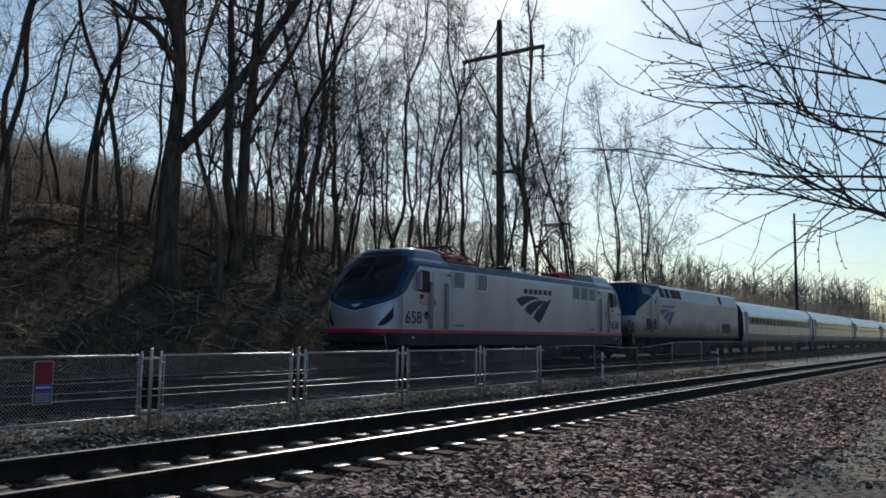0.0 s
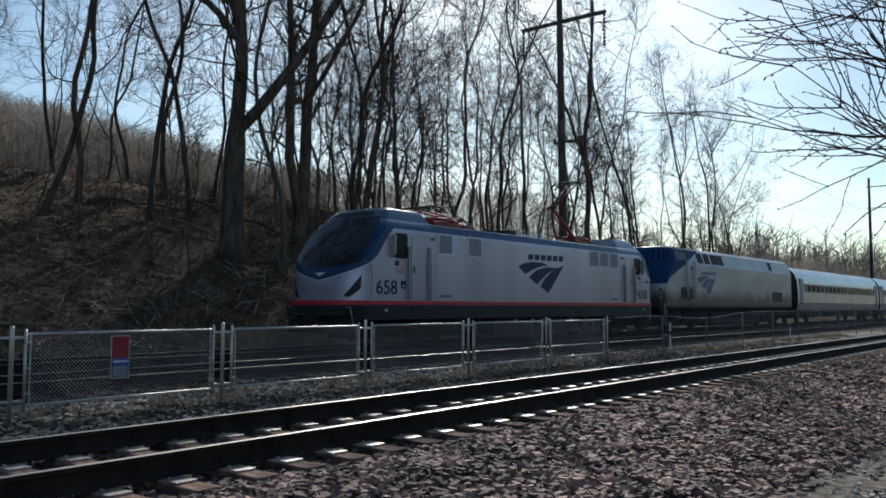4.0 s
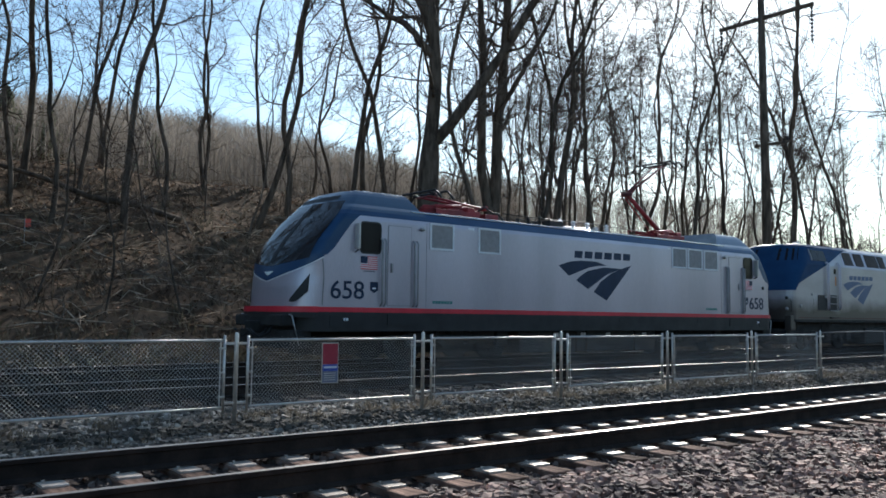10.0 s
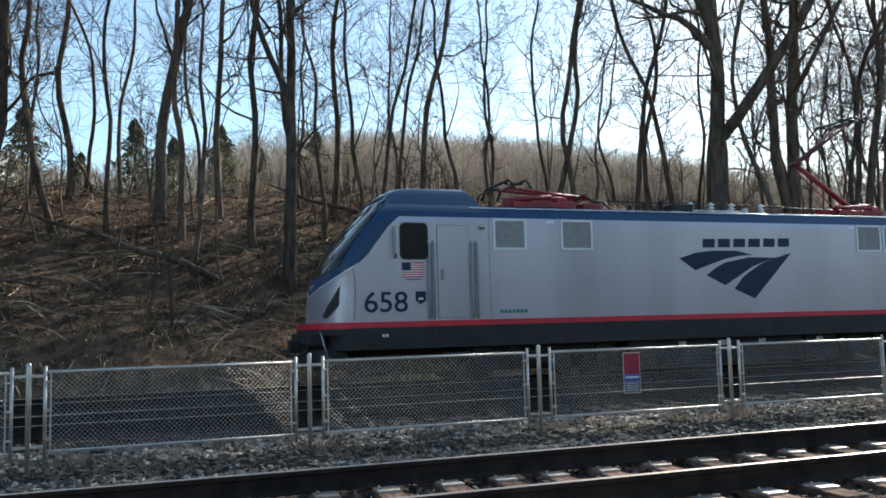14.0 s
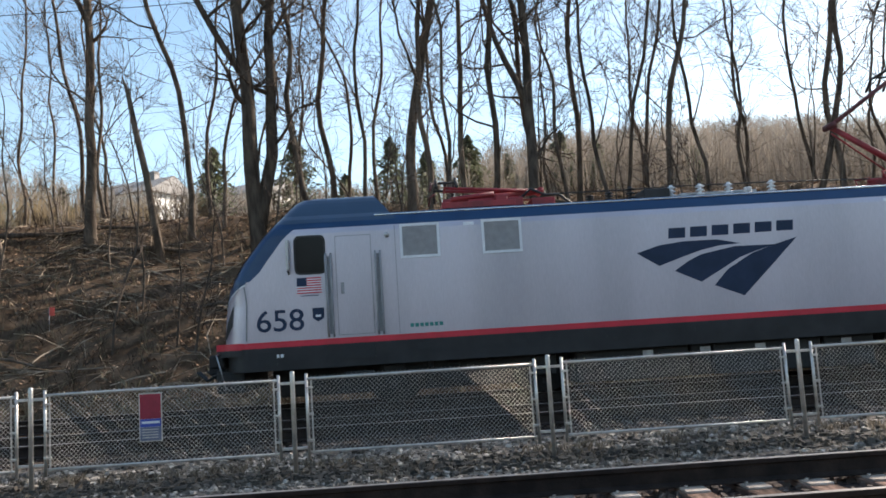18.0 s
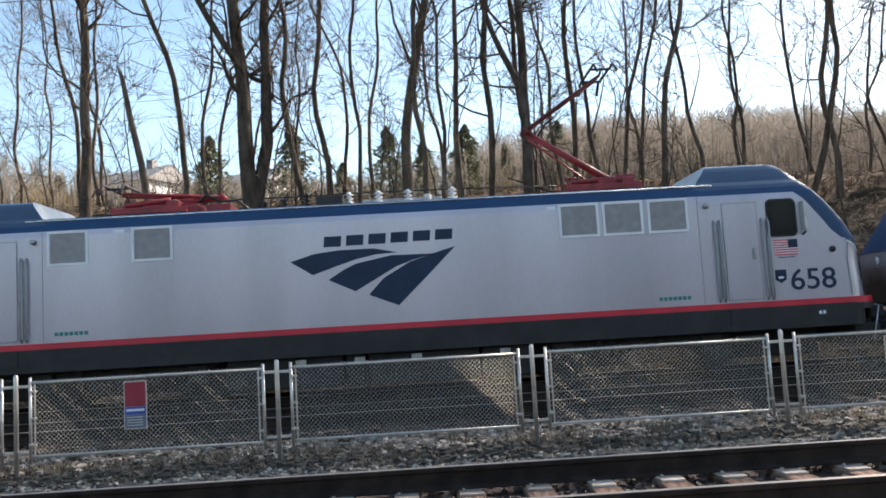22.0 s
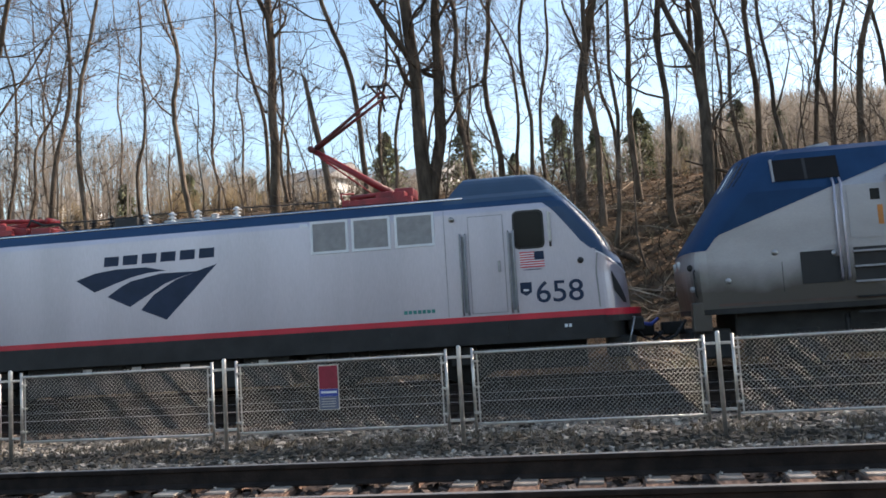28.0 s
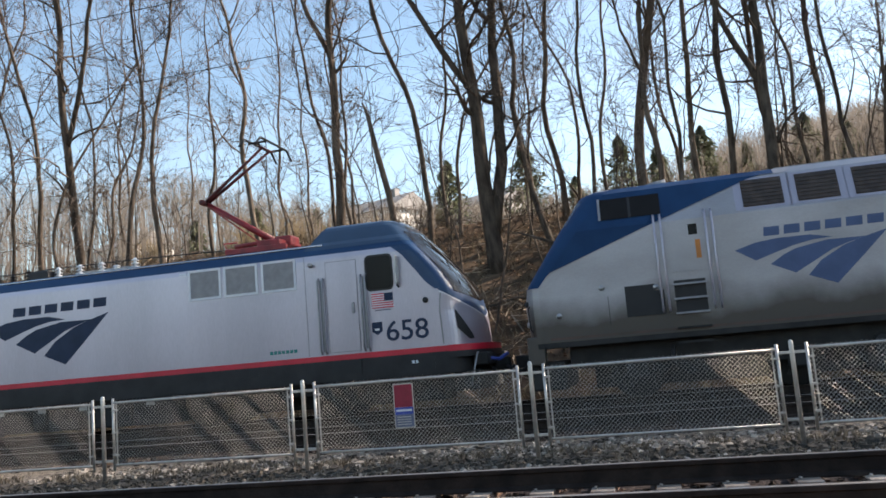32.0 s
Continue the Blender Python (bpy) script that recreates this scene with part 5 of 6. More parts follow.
def build_woods():
    rng = random.Random(5)
    plant("", 37.6, 27.0, 0.0, 0, FORKED)
    plant("", -9.6, 29.5, -0.07, 0, TWIN)
    plant("", 41.9, 29.0, 0.07, 138, TWIN)
    plant("", -15.9, 30.5, -0.12, 0, SNAG)
    # the trees in front, by direction, depth and lean
    for kind, az, y, lean in (("mid", -34.2, 32.5, 0.03), ("big", -36.8, 31.0, -0.04), ("slim", -35.6, 35, 0.05), ("mid", -39.3, 33, 0.02), ("slim", -41.0, 30, -0.03), ("mid", -43.5, 31, 0.04), ("slim", -38.0, 29, 0.06), ("mid", -31.9, 31.0, -0.05), ("slim", -28.8, 33.0, 0.014), ("mid", -25.1, 31.5, 0.02), ("big", -20.2, 31.5, -0.09), ("slim", -19.4, 36, -0.06), ("mid", -14.1, 32, -0.05),
                              ("slim", -12.8, 34, 0.04), ("mid", -5.5, 30, -0.03), ("mid", -4.7, 33, 0.05), ("slim", -2.5, 30, 0.01), ("slim", -1.7, 34, 0.05), ("big", 0.6, 31, -0.03), ("mid", 1.9, 29.5, 0.0)):
        plant(kind, az, y, lean, rng.uniform(0, 360))
    for kind, az, y, lean in (("slim", 2.7, 28, 0.14), ("mid", 4.4, 31.5, -0.02), ("mid", 6.6, 29, 0.01), ("big", 8.8, 26.5, 0.0), ("mid", 9.5, 33, 0.07), ("slim", 11.3, 30, 0.09), ("mid", 11.9, 32, 0.10), ("slim", 13.6, 29, 0.10),
                              ("slim", 15.1, 31, 0.08), ("slim", 16.4, 34, 0.06), ("mid", 17.9, 29, 0.13), ("slim", 20.2, 31, 0.07), ("slim", 22.6, 34, 0.02), ("mid", 26.1, 30, 0.11), ("mid", 28.1, 31, 0.10), ("mid", 32.4, 30, -0.03)):
        plant(kind, az, y, lean, rng.uniform(0, 360))
    for kind, az, y, lean in (("mid", 34.8, 31, 0.12), ("slim", 43.4, 29, 0.14), ("mid", 41.0, 26, 0.06), ("mid", 44.8, 26, 0.03), ("big", 46.3, 30, 0.09), ("mid", 48.9, 29, 0.11), ("mid", 45.6, 30, -0.01), ("slim", 47.4, 33, 0.05),
                              ("slim", 52.5, 29, 0.1), ("mid", 55.0, 26, 0.09), ("mid", 58.0, 25, 0.05), ("big", 61.3, 25, 0.01), ("mid", 62.4, 26, 0.12), ("mid", 64.5, 25, 0.03), ("mid", 67.6, 26, 0.02), ("mid", 69.4, 25.5, 0.02), ("slim", 71.2, 25, 0.01)):
        plant(kind, az, y, lean * 0.35 - 0.06, rng.uniform(0, 360))
    # the thinner trees between and behind them
    for i in range(20):
        az = -46 + 118 * (i + rng.random()) / 20
        y = rng.uniform(31, 47) if az < 45 else rng.uniform(27, 38)
        plant(rng.choice(("slim", "slim", "slim", "mid")), az, y, rng.gauss(0.02, 0.06), rng.uniform(0, 360))
    # Slim trees added sunward, hidden behind the others, to shade the bank.
    for i in range(15):
        az = 40 + 20 * (i + rng.random()) / 15
        plant("slim", az, rng.uniform(34, 50), rng.gauss(0.0, 0.04), rng.uniform(0, 360))
    for i in range(22):
        az = 44 + 28 * (i + rng.random()) / 22
        plant(rng.choice(("slim", "crowned", "crowned", "mid")), az, rng.uniform(24.5, 40), rng.gauss(0.0, 0.04), rng.uniform(0, 360))
    for i in range(18):
        az = 29 + 36 * (i + rng.random()) / 18
        plant(rng.choice(("slim", "crowned")), az, rng.uniform(30, 56), rng.gauss(0.01, 0.05), rng.uniform(0, 360))
    for i in range(6):
        az = -46 + 40 * (i + rng.random()) / 6
        plant("slim", az, rng.uniform(34, 52), rng.gauss(0.0, 0.05), rng.uniform(0, 360))
    for i in range(60):
        az = -44 + 100 * (i + rng.random()) / 60
        plant("sapling", az, rng.uniform(23.2, 36), rng.gauss(0.0, 0.12), rng.uniform(0, 360))
    # far woods on the hill and beyond the far end of the line
    far = Mesh()

    def skyline(deg):
        return lerp(deg, (-48, -31, -27, -22, -10, -2, 4, 10, 17, 25, 33, 40, 60), (12.5, 13.5, 12.2, 11.2, 10.6, 10.6, 12.4, 13.1, 13.0, 12.5, 11.0, 9.4, 7.6))
    for i in range(6800):
        deg = rng.uniform(-48, 60) if i < 5000 else rng.uniform(10, 44)
        y = 42 + 62 * rng.random() ** 1.2
        if deg < 4 and rng.random() < 0.4:
            continue
        x = math.tan(radians(deg)) * y
        z = ground_z(x, y) - 0.3
        dist = math.hypot(x, y)
        top = 1.15 + dist * math.tan(radians(skyline(deg) + 0.8 * noise.noise((deg * 0.3, y * 0.1, 2)))) * rng.uniform(0.88, 1.03)
        h = max(1.6, top - z)
        dx, dy, r = rng.gauss(0, 0.07) * h, rng.gauss(0, 0.04) * h, rng.uniform(0.03, 0.07)
        far.add([(x - r, y, z), (x + r, y, z), (x + dx * 0.3 + r * 0.7, y, z + h * 0.5), (x + dx * 0.3 - r * 0.7, y, z + h * 0.5), (x + dx, y + dy, z + h)], [(0, 1, 2, 3), (3, 2, 4)])
        for _ in range(16):
            f = rng.random() ** 0.7 * 0.92 + 0.05
            w = rng.uniform(0.010, 0.019) * dist / 60
            ax, az = x + dx * f * f, z + h * f
            bx, bz = ax + rng.gauss(0, 0.2) * h ** 0.7, az + min(h * 1.04 - h * f, rng.uniform(0.25, 0.6) * h ** 0.6)
            ym = y + rng.gauss(0, 0.5)
            mx, mz = (ax + bx) / 2 + rng.gauss(0, 0.12), (az + bz) / 2 + 0.1
            far.add([(ax - w, y, az), (ax + w, y, az), (mx + w * 0.7, ym, mz), (mx - w * 0.7, ym, mz), (bx, ym, bz)], [(0, 1, 2, 3), (3, 2, 4)])
    tagged(part("far_woods", far, M_BRUSH), "distant grey-brown bare woods on the hill, haze in their colour", "woods", kind="stuff")
    for deg, y, size, tall in ((-23.5, 45, 2.6, 3.4), (-26.5, 46, 2.0, 3.0), (-20.8, 47, 2.2, 2.6), (-17.0, 46, 1.8, 2.2), (-33, 45, 2.4, 2.6), (-13.5, 45, 1.6, 1.8), (6.0, 47, 2.0, 2.4), (12.5, 48, 2.2, 2.4)):
        x = math.tan(radians(deg)) * y
        t = thing("tan_shrub", "large tan leafless shrub on top of the bank", "shrub", "shrubs on the bank", at=pose(x, y, ground_z(x, y) - 0.1))
        m = Mesh()
        for k in range(260):
            a, lean = rng.uniform(0, 2 * math.pi), abs(rng.gauss(0, 0.3))
            b = Vector((rng.gauss(0, 0.22) * size, rng.gauss(0, 0.22) * size, 0))
            d = Vector((math.cos(a) * lean, math.sin(a) * lean, 1))
            ln = wander(rng, b, d, tall * rng.uniform(0.45, 1.0), 4, 0.14, -0.02)
            ribbon(m, ln, 0.014, Vector((1, 0, 0)))
            for _ in range(3):
                q, e = along(ln, rng.uniform(0.3, 1.0))
                ribbon(m, wander(rng, q, sideways(rng, e, 0.7), rng.uniform(0.3, 0.8), 2, 0.2), 0.009, Vector((1, 0, 0)))
        tagged(part("stem_clump", m, M_TAN, t, "dense fine tan stems"), kind="stuff")
    end = Mesh()
    for i in range(1100):
        x = rng.uniform(95, 330)
        y = 24 + rng.random() * 60 if i % 2 else rng.uniform(-60, -12)
        # Near-side trees stay unseen; added to darken reflections on the train.
        if y < 0:
            x = rng.uniform(40, 260)
        h, z = rng.uniform(6, 11) * (0.7 + x / 400), ground_z(x, y) - 0.3
        end.tube([(x, y, z), (x + rng.gauss(0, 0.5), y + rng.gauss(0, 0.5), z + h)], [0.16, 0.03], 3, cap=False, smooth=False)
        for _ in range(16):
            f = rng.uniform(0.2, 0.95)
            end.tube([(x, y, z + h * f), (x + rng.gauss(0, 1.5), y + rng.gauss(0, 1.5), z + h * f + rng.uniform(0.5, 3))], [0.06, 0.02], 3, cap=False, smooth=False)
    for i in range(7000):
        x = rng.uniform(80, 300)
        y = 24 + (x - 60) * 0.3 * rng.random()
        h, z, r = rng.uniform(2.0, 5.5) * (0.6 + x / 250), ground_z(x, y) - 0.1, rng.uniform(0.02, 0.045)
        dx, dy = rng.gauss(0, 0.1) * h, rng.gauss(0, 0.1) * h
        end.add([(x, y - r, z), (x, y + r, z), (x + dx, y + dy, z + h)], [(0, 1, 2)])
        for _ in range(4):
            f = rng.uniform(0.35, 0.95)
            px, py, pz = x + dx * f, y + dy * f, z + h * f
            end.add([(px, py - r * 0.6, pz), (px, py + r * 0.6, pz), (px + rng.gauss(0, 0.2) * h, py + rng.gauss(0, 0.2) * h, pz + rng.uniform(0.1, 0.3) * h)], [(0, 1, 2)])
    tagged(part("far_end_woods", end, M_BRUSH), "hazed bare woods at the far end, plus unseen near-side woods", "woods", kind="stuff")


def build_closing_woods():
    """Plain bare woods added behind the viewer and past the near end of the bank."""
    rng = random.Random(15)
    m = Mesh()
    # Added mostly out of view, to cut skylight on the train's side and nose.
    for i in range(1500):
        if i < 1000:
            x, y = rng.uniform(-90, 60), -19 - 26 * rng.random()
        else:
            x, y = rng.uniform(-130, -48), rng.uniform(-10, 5) if i % 4 == 0 else rng.uniform(21, 60)
        z, h, r = ground_z(x, y) - 0.3, rng.uniform(5, 11), rng.uniform(0.08, 0.2)
        top = (x + rng.gauss(0, 0.06) * h, y + rng.gauss(0, 0.06) * h, z + h)
        m.tube([(x, y, z), top], [r, 0.03], 3, cap=False, smooth=False)
        for _ in range(14):
            f, a = rng.uniform(0.12, 0.95), rng.uniform(0, 2 * math.pi)
            p = Vector((x, y, z)).lerp(Vector(top), f)
            q = p + Vector((math.cos(a), math.sin(a), rng.uniform(0.2, 1.1))) * rng.uniform(1.0, 2.6)
            w = Vector((-math.sin(a), math.cos(a), 0)) * rng.uniform(0.03, 0.09)
            m.add([tuple(p - w), tuple(p + w), tuple(q + w * 0.3), tuple(q - w * 0.3)], [(0, 1, 2, 3)])
    tagged(part("added_woods_behind", m, M_BRAMBLE), "dark bare woods added out of view to cut skylight", "woods", kind="stuff")


def evergreen(az, y, h, seed):
    x = math.tan(radians(az)) * y
    rng = random.Random(seed)
    t = thing("evergreen_tree", "small dark green conifer on top of the bank", "evergreen", "conifers on the bank", at=pose(x, y, ground_z(x, y) - 0.1))
    part("trunk", Mesh().tube([(0, 0, -0.3), (0, 0, h)], [0.11, 0.02], 6), M_BARK, t)
    c = Mesh()
    for i in range(int(h * 330)):
        f = rng.random() ** 0.8
        z = h * (0.08 + 0.92 * f)
        a = rng.uniform(0, 2 * math.pi)
        rr = h * 0.38 * (1 - f) ** 0.8 * rng.uniform(0.25, 1.2) * (0.8 + 0.3 * math.sin(z * 6 + a)) + 0.05
        o, w = Vector((math.cos(a), math.sin(a), -0.15)), Vector((-math.sin(a), math.cos(a), 0))
        p, s = Vector((0, 0, z)) + o * rr, rng.uniform(0.06, 0.15)
        c.add([tuple(p - o * s - w * s * 0.5), tuple(p + o * s * 0.9 + Vector((0, 0, -s * 0.3))), tuple(p - o * s + w * s * 0.5), tuple(p - o * s * 0.3 + Vector((0, 0, s * 0.8)))], [(0, 1, 3), (1, 2, 3), (0, 1, 2)])
    part("crown", c, M_CEDAR, t, "ragged crown of dark needles")


def build_floor_litter():
    rng = random.Random(9)
    leaves = Mesh()
    for i in range(42000):
        x = rng.uniform(-42, 52)
        y = 20.7 + 17 * rng.random() ** 1.1
        z = ground_z(x, y) + 0.02
        s, a = rng.uniform(0.03, 0.075), rng.uniform(0, math.pi)
        c, d = math.cos(a) * s, math.sin(a) * s
        u, v = rng.uniform(-0.04, 0.07), rng.uniform(-0.02, 0.07)
        leaves.add([(x - c, y - d, z + u), (x + d * 0.7, y - c * 0.7, z), (x + c, y + d, z + v), (x - d * 0.7, y + c * 0.7, z + 0.04)], [(0, 1, 2, 3)])
    tagged(part("leaf_litter", leaves, M_LEAF), "brown dead leaves lying over the wooded bank", "leaf litter", kind="stuff")
    sticks = Mesh()
    for i in range(5600):
        x, y = rng.uniform(-42, 50), 20.8 + 16 * rng.random() ** 1.15
        if noise.noise((x * 0.35, y * 0.35, 11)) < -0.15:
            continue
        ln, a = rng.uniform(0.3, 2.4), rng.uniform(0, 2 * math.pi)
        r = rng.uniform(0.007, 0.026)
        x2, y2 = x + ln * math.cos(a), max(20.7, y + ln * math.sin(a) * 0.6)
        xm, ym = (x + x2) / 2 + rng.gauss(0, 0.1), (y + y2) / 2
        sticks.tube([(x, y, ground_z(x, y) + 0.03), (xm, ym, ground_z(xm, ym) + rng.uniform(0.04, 0.3)), (x2, y2, ground_z(x2, y2) + rng.uniform(0.02, 0.35))], [r, r, r * 0.5], 3, cap=False, smooth=False)
    tagged(part("fallen_sticks", sticks, M_STICK), "pale fallen sticks and twigs strewn over the bank", "fallen branches", kind="stuff")
    stems = Mesh()
    for i in range(5200):
        x, y = rng.uniform(-42, 50), 20.6 + 13 * rng.random() ** 1.3
        z = ground_z(x, y) - 0.03
        for _ in range(3):
            h = rng.uniform(0.2, 0.75)
            a, b = rng.gauss(0, 0.3) * h, rng.gauss(0, 0.3) * h
            stems.add([(x - 0.008, y, z), (x + 0.008, y, z), (x + a, y + b, z + h)], [(0, 1, 2)])
    thicket = Mesh()
    for i in range(1900):
        x, y = rng.uniform(-44, 52), 21.2 + 16 * rng.random() ** 0.9
        if noise.noise((x * 0.22, y * 0.3, 5)) < -0.12:
            continue
        z, tall = ground_z(x, y) - 0.05, rng.uniform(0.4, 1.5)
        for _ in range(9):
            d = Vector((rng.gauss(0, 0.6), rng.gauss(0, 0.5), 1))
            ln = wander(rng, (x + rng.gauss(0, 0.2), y + rng.gauss(0, 0.2), z), d, tall * rng.uniform(0.5, 1.1), 4, 0.25, -0.06)
            ribbon(thicket, ln, rng.uniform(0.006, 0.012), Vector((1, 0, 0)))
            q, e = along(ln, rng.uniform(0.3, 0.9))
            ribbon(thicket, wander(rng, q, sideways(rng, e, 0.8), tall * rng.uniform(0.2, 0.5), 2, 0.2), 0.006, Vector((1, 0, 0)))
    tagged(part("bramble_thicket", thicket, M_BRAMBLE), "dark leafless brambles and brush on the bank", "brambles", kind="stuff")
    tagged(part("dry_undergrowth", stems, M_WEED), "dry stalks and undergrowth on the bank", "undergrowth", kind="stuff")
    for k, (x, y, ln, turn, r) in enumerate(((-20, 27, 6, 20, 0.09), (-13, 24.5, 4, -25, 0.06), (2, 27, 7, 150, 0.11), (11.5, 29.5, 8, 158, 0.12), (17, 31, 6, 20, 0.1), (22, 27, 5, 10, 0.08), (-26, 30, 7, -12, 0.1), (-8, 31, 6, 170, 0.09), (-6.5, 26, 4.5, 12, 0.06), (26, 30, 7, 165, 0.1), (-16, 33, 7, 5, 0.11))):
        t = thing("fallen_log", "fallen dead tree limb lying on the bank", "fallen log", "fallen logs")
        a = radians(turn)
        pts = []
        for i in range(6):
            px, py = x + ln * i / 5 * math.cos(a), y + ln * i / 5 * math.sin(a) * 0.5
            pts.append((px, py, ground_z(px, py) + r * 0.7 + 0.12 * (i % 2) + (0.25 * i if k in (2, 3, 9) else 0)))
        part("log", Mesh().tube(pts, [r, r, r * 0.85, r * 0.7, r * 0.55, r * 0.2], 7), M_BARK, t)
        for i in (2, 3, 4):
            b = Vector(pts[i])
            part("limb_stub", Mesh().tube([b, b + Vector((rng.gauss(0, 0.4), -0.2, rng.uniform(0.3, 0.9)))], [r * 0.3, 0.008], 4, cap=False), M_BARK, t)


def near_tree():
    """The small tree beside the viewer, whose budding twigs hang into the sky."""
    rng = random.Random(3)
    t = thing("budding_tree", "young bare tree with budding drooping branches beside the line", "tree", at=pose(9.6, 0.35, ground_z(9.6, 0.35)))
    stem = wander(rng, (0, 0, -0.3), (0.02, 0, 1), 6.8, 9, 0.03, 0.02)
    part("trunk", Mesh().tube(stem, [0.09 - 0.0075 * i for i in range(10)], 8), M_BARK, t)
    crown, buds = Mesh(), Mesh()
    for i in range(19):
        f = 0.40 + 0.58 * i / 19
        p, d = along(stem, f)
        a = radians(rng.uniform(92, 182))
        out = Vector((math.cos(a), math.sin(a), rng.uniform(-0.16, 0.16)))
        ln = rng.uniform(2.4, 4.0) * (1.1 - 0.3 * f)
        limb = wander(rng, p, out, ln, 9, 0.08, 0.045)
        lr = 0.021 * (1.1 - 0.5 * f)
        crown.tube(limb, [lr * (1 - 0.09 * k) for k in range(10)], 5, cap=False)
        for _ in range(8):
            q, e = along(limb, rng.uniform(0.15, 1.0))
            br = wander(rng, q, sideways(rng, e, radians(rng.uniform(20, 50))), rng.uniform(0.5, 1.5), 5, 0.14, 0.05)
            crown.tube(br, [0.0088, 0.0078, 0.0068, 0.006, 0.005, 0.004], 4, cap=False)
            tips = [br]
            for _ in range(2):
                q2, e2 = along(br, rng.uniform(0.2, 0.9))
                tw = wander(rng, q2, sideways(rng, e2, radians(rng.uniform(25, 55))), rng.uniform(0.2, 0.6), 3, 0.15, 0.06)
                crown.tube(tw, [0.006, 0.005, 0.0042, 0.0032], 3, cap=False)
                tips.append(tw)
            for line in tips:
                for g in (0.3, 0.55, 0.8, 1.0):
                    b, e3 = along(line, g)
                    s = sideways(rng, e3, radians(40)) * rng.uniform(0.02, 0.035)
                    buds.tube([b, b + s * 0.5, b + s], [0.004, 0.009, 0.002], 4, cap=False)
    part("crown", crown, M_TWIG, t, "long drooping bare branches")
    tagged(part("bud_growth", buds, M_TWIG, t), kind="stuff")


build_ground()
build_tracks()
build_fence()
near_tree()
build_woods()
build_closing_woods()
for k, (az, y, h) in enumerate(((-12.7, 46, 4.6), (-7.3, 47, 5.2), (-0.8, 48, 5.2), (4.6, 45, 4.4), (10.9, 46, 4.6), (1.6, 50, 4.2), (7.2, 49, 4.0), (13.2, 46, 4.0), (-26, 48, 3.6), (-22, 50, 3.6), (-4, 52, 3.4), (19.5, 47, 3.6), (-30, 46, 3.2))):
    evergreen(az, y, h, 60 + k)
build_floor_litter()

# Beside the line ----------------------------------------------------------


def fence_sign(x):
    t = thing("fence_sign", "faded red and blue notice hung on the chain-link fence", "sign", "fence signs")
    y = FENCE_Y - 0.032
    part("board", Mesh().box(x - 0.13, x + 0.13, y - 0.004, y + 0.004, 0.21, 0.755, 0.002), M_GALV, t, "thin metal board with a pale edge")
    part("red_field", Mesh().box(x - 0.118, x + 0.118, y - 0.008, y - 0.004, 0.465, 0.743), M_SIGNRED, t)
    part("blue_field", Mesh().box(x - 0.118, x + 0.118, y - 0.008, y - 0.004, 0.375, 0.463), M_SIGNBLUE, t)
    part("grey_field", Mesh().box(x - 0.118, x + 0.118, y - 0.008, y - 0.004, 0.222, 0.373), M_SIGNGREY, t)
    part("lettering_bar", Mesh().box(x - 0.1, x + 0.1, y - 0.011, y - 0.008, 0.412, 0.438), M_WHITE, t)
    for z in (0.34, 0.31, 0.28, 0.25):
        part("lettering_bar", Mesh().box(x - 0.095, x + 0.085, y - 0.011, y - 0.008, z, z + 0.01), M_GALV, t)
    for dx in (-0.11, 0.11):
        for z in (0.23, 0.735):
            part("tie_wire", Mesh().cyl((x + dx, y - 0.008, z), (x + dx, FENCE_Y + 0.004, z), 0.004, 5), M_STEEL, t)


def line_pole():
    t = thing("utility_pole", "tall dark wooden line pole with crossarms and insulators", "utility pole")
    x, y = 37.9, 22.0
    z = ground_z(x, y)
    part("pole", Mesh().tube([(x, y, z - 0.5), (x - 0.1, y, 9), (x - 0.25, y, 17.9)], [0.24, 0.2, 0.15], 10), M_BARK, t, "dark weathered wooden pole")
    part("crossarm", Mesh().box(x - 0.34, x - 0.2, y - 2.7, y + 2.3, 15.9, 16.08, 0.01), M_BARK, t)
    part("crossarm", Mesh().box(x - 0.2, x - 0.08, y - 1.3, y + 0.5, 9.6, 9.72, 0.01), M_BARK, t)
    for dy in (-2.6, 2.2):
        m = Mesh()
        for k in range(9):
            m.cyl((x - 0.27, y + dy, 15.85 - 0.19 * k), (x - 0.27, y + dy, 15.75 - 0.19 * k), 0.09, 8, 0.05)
        m.cyl((x - 0.27, y + dy, 15.9), (x - 0.27, y + dy, 14.15), 0.02, 5)
        part("insulator_string", m, M_SKIRT, t, "hanging string of dark insulators")
    for dy in (-1.2, 0.4):
        part("pin_insulator", Mesh().cyl((x - 0.14, y + dy, 9.72), (x - 0.14, y + dy, 9.92), 0.05, 8), M_SKIRT, t)
    for k, (dy, zz) in enumerate(((-2.6, 14.15), (2.2, 14.15), (-1.2, 9.92), (0.4, 9.92))):
        w = thing("overhead_wire", "thin overhead wire strung along the line", "wire", "overhead wires")
        pts = [(x - 0.27 + 120 * s, y + dy, zz - 3.0 * (1 - (2 * abs(s) - 1) ** 2)) for s in np.linspace(-1, 1, 33)]
        part("cable", Mesh().tube(pts, 0.012 if k < 2 else 0.005, 4, cap=False), M_SKIRT, w)


def far_pole():
    t = thing("line_mast", "slim dark mast with a short arm beside the line", "mast")
    x, y = 103.0, 20.4
    part("mast", Mesh().tube([(x, y, -0.6), (x, y, 15.6)], [0.2, 0.13], 8), M_SKIRT, t)
    for z in (14.6, 12.2):
        part("arm", Mesh().cyl((x, y - 2.2, z), (x, y + 0.3, z), 0.05, 6), M_SKIRT, t)
    part("mast_base", Mesh().box(x - 0.35, x + 0.35, y - 0.35, y + 0.35, -0.6, 0.0, 0.04), M_STEEL, t)


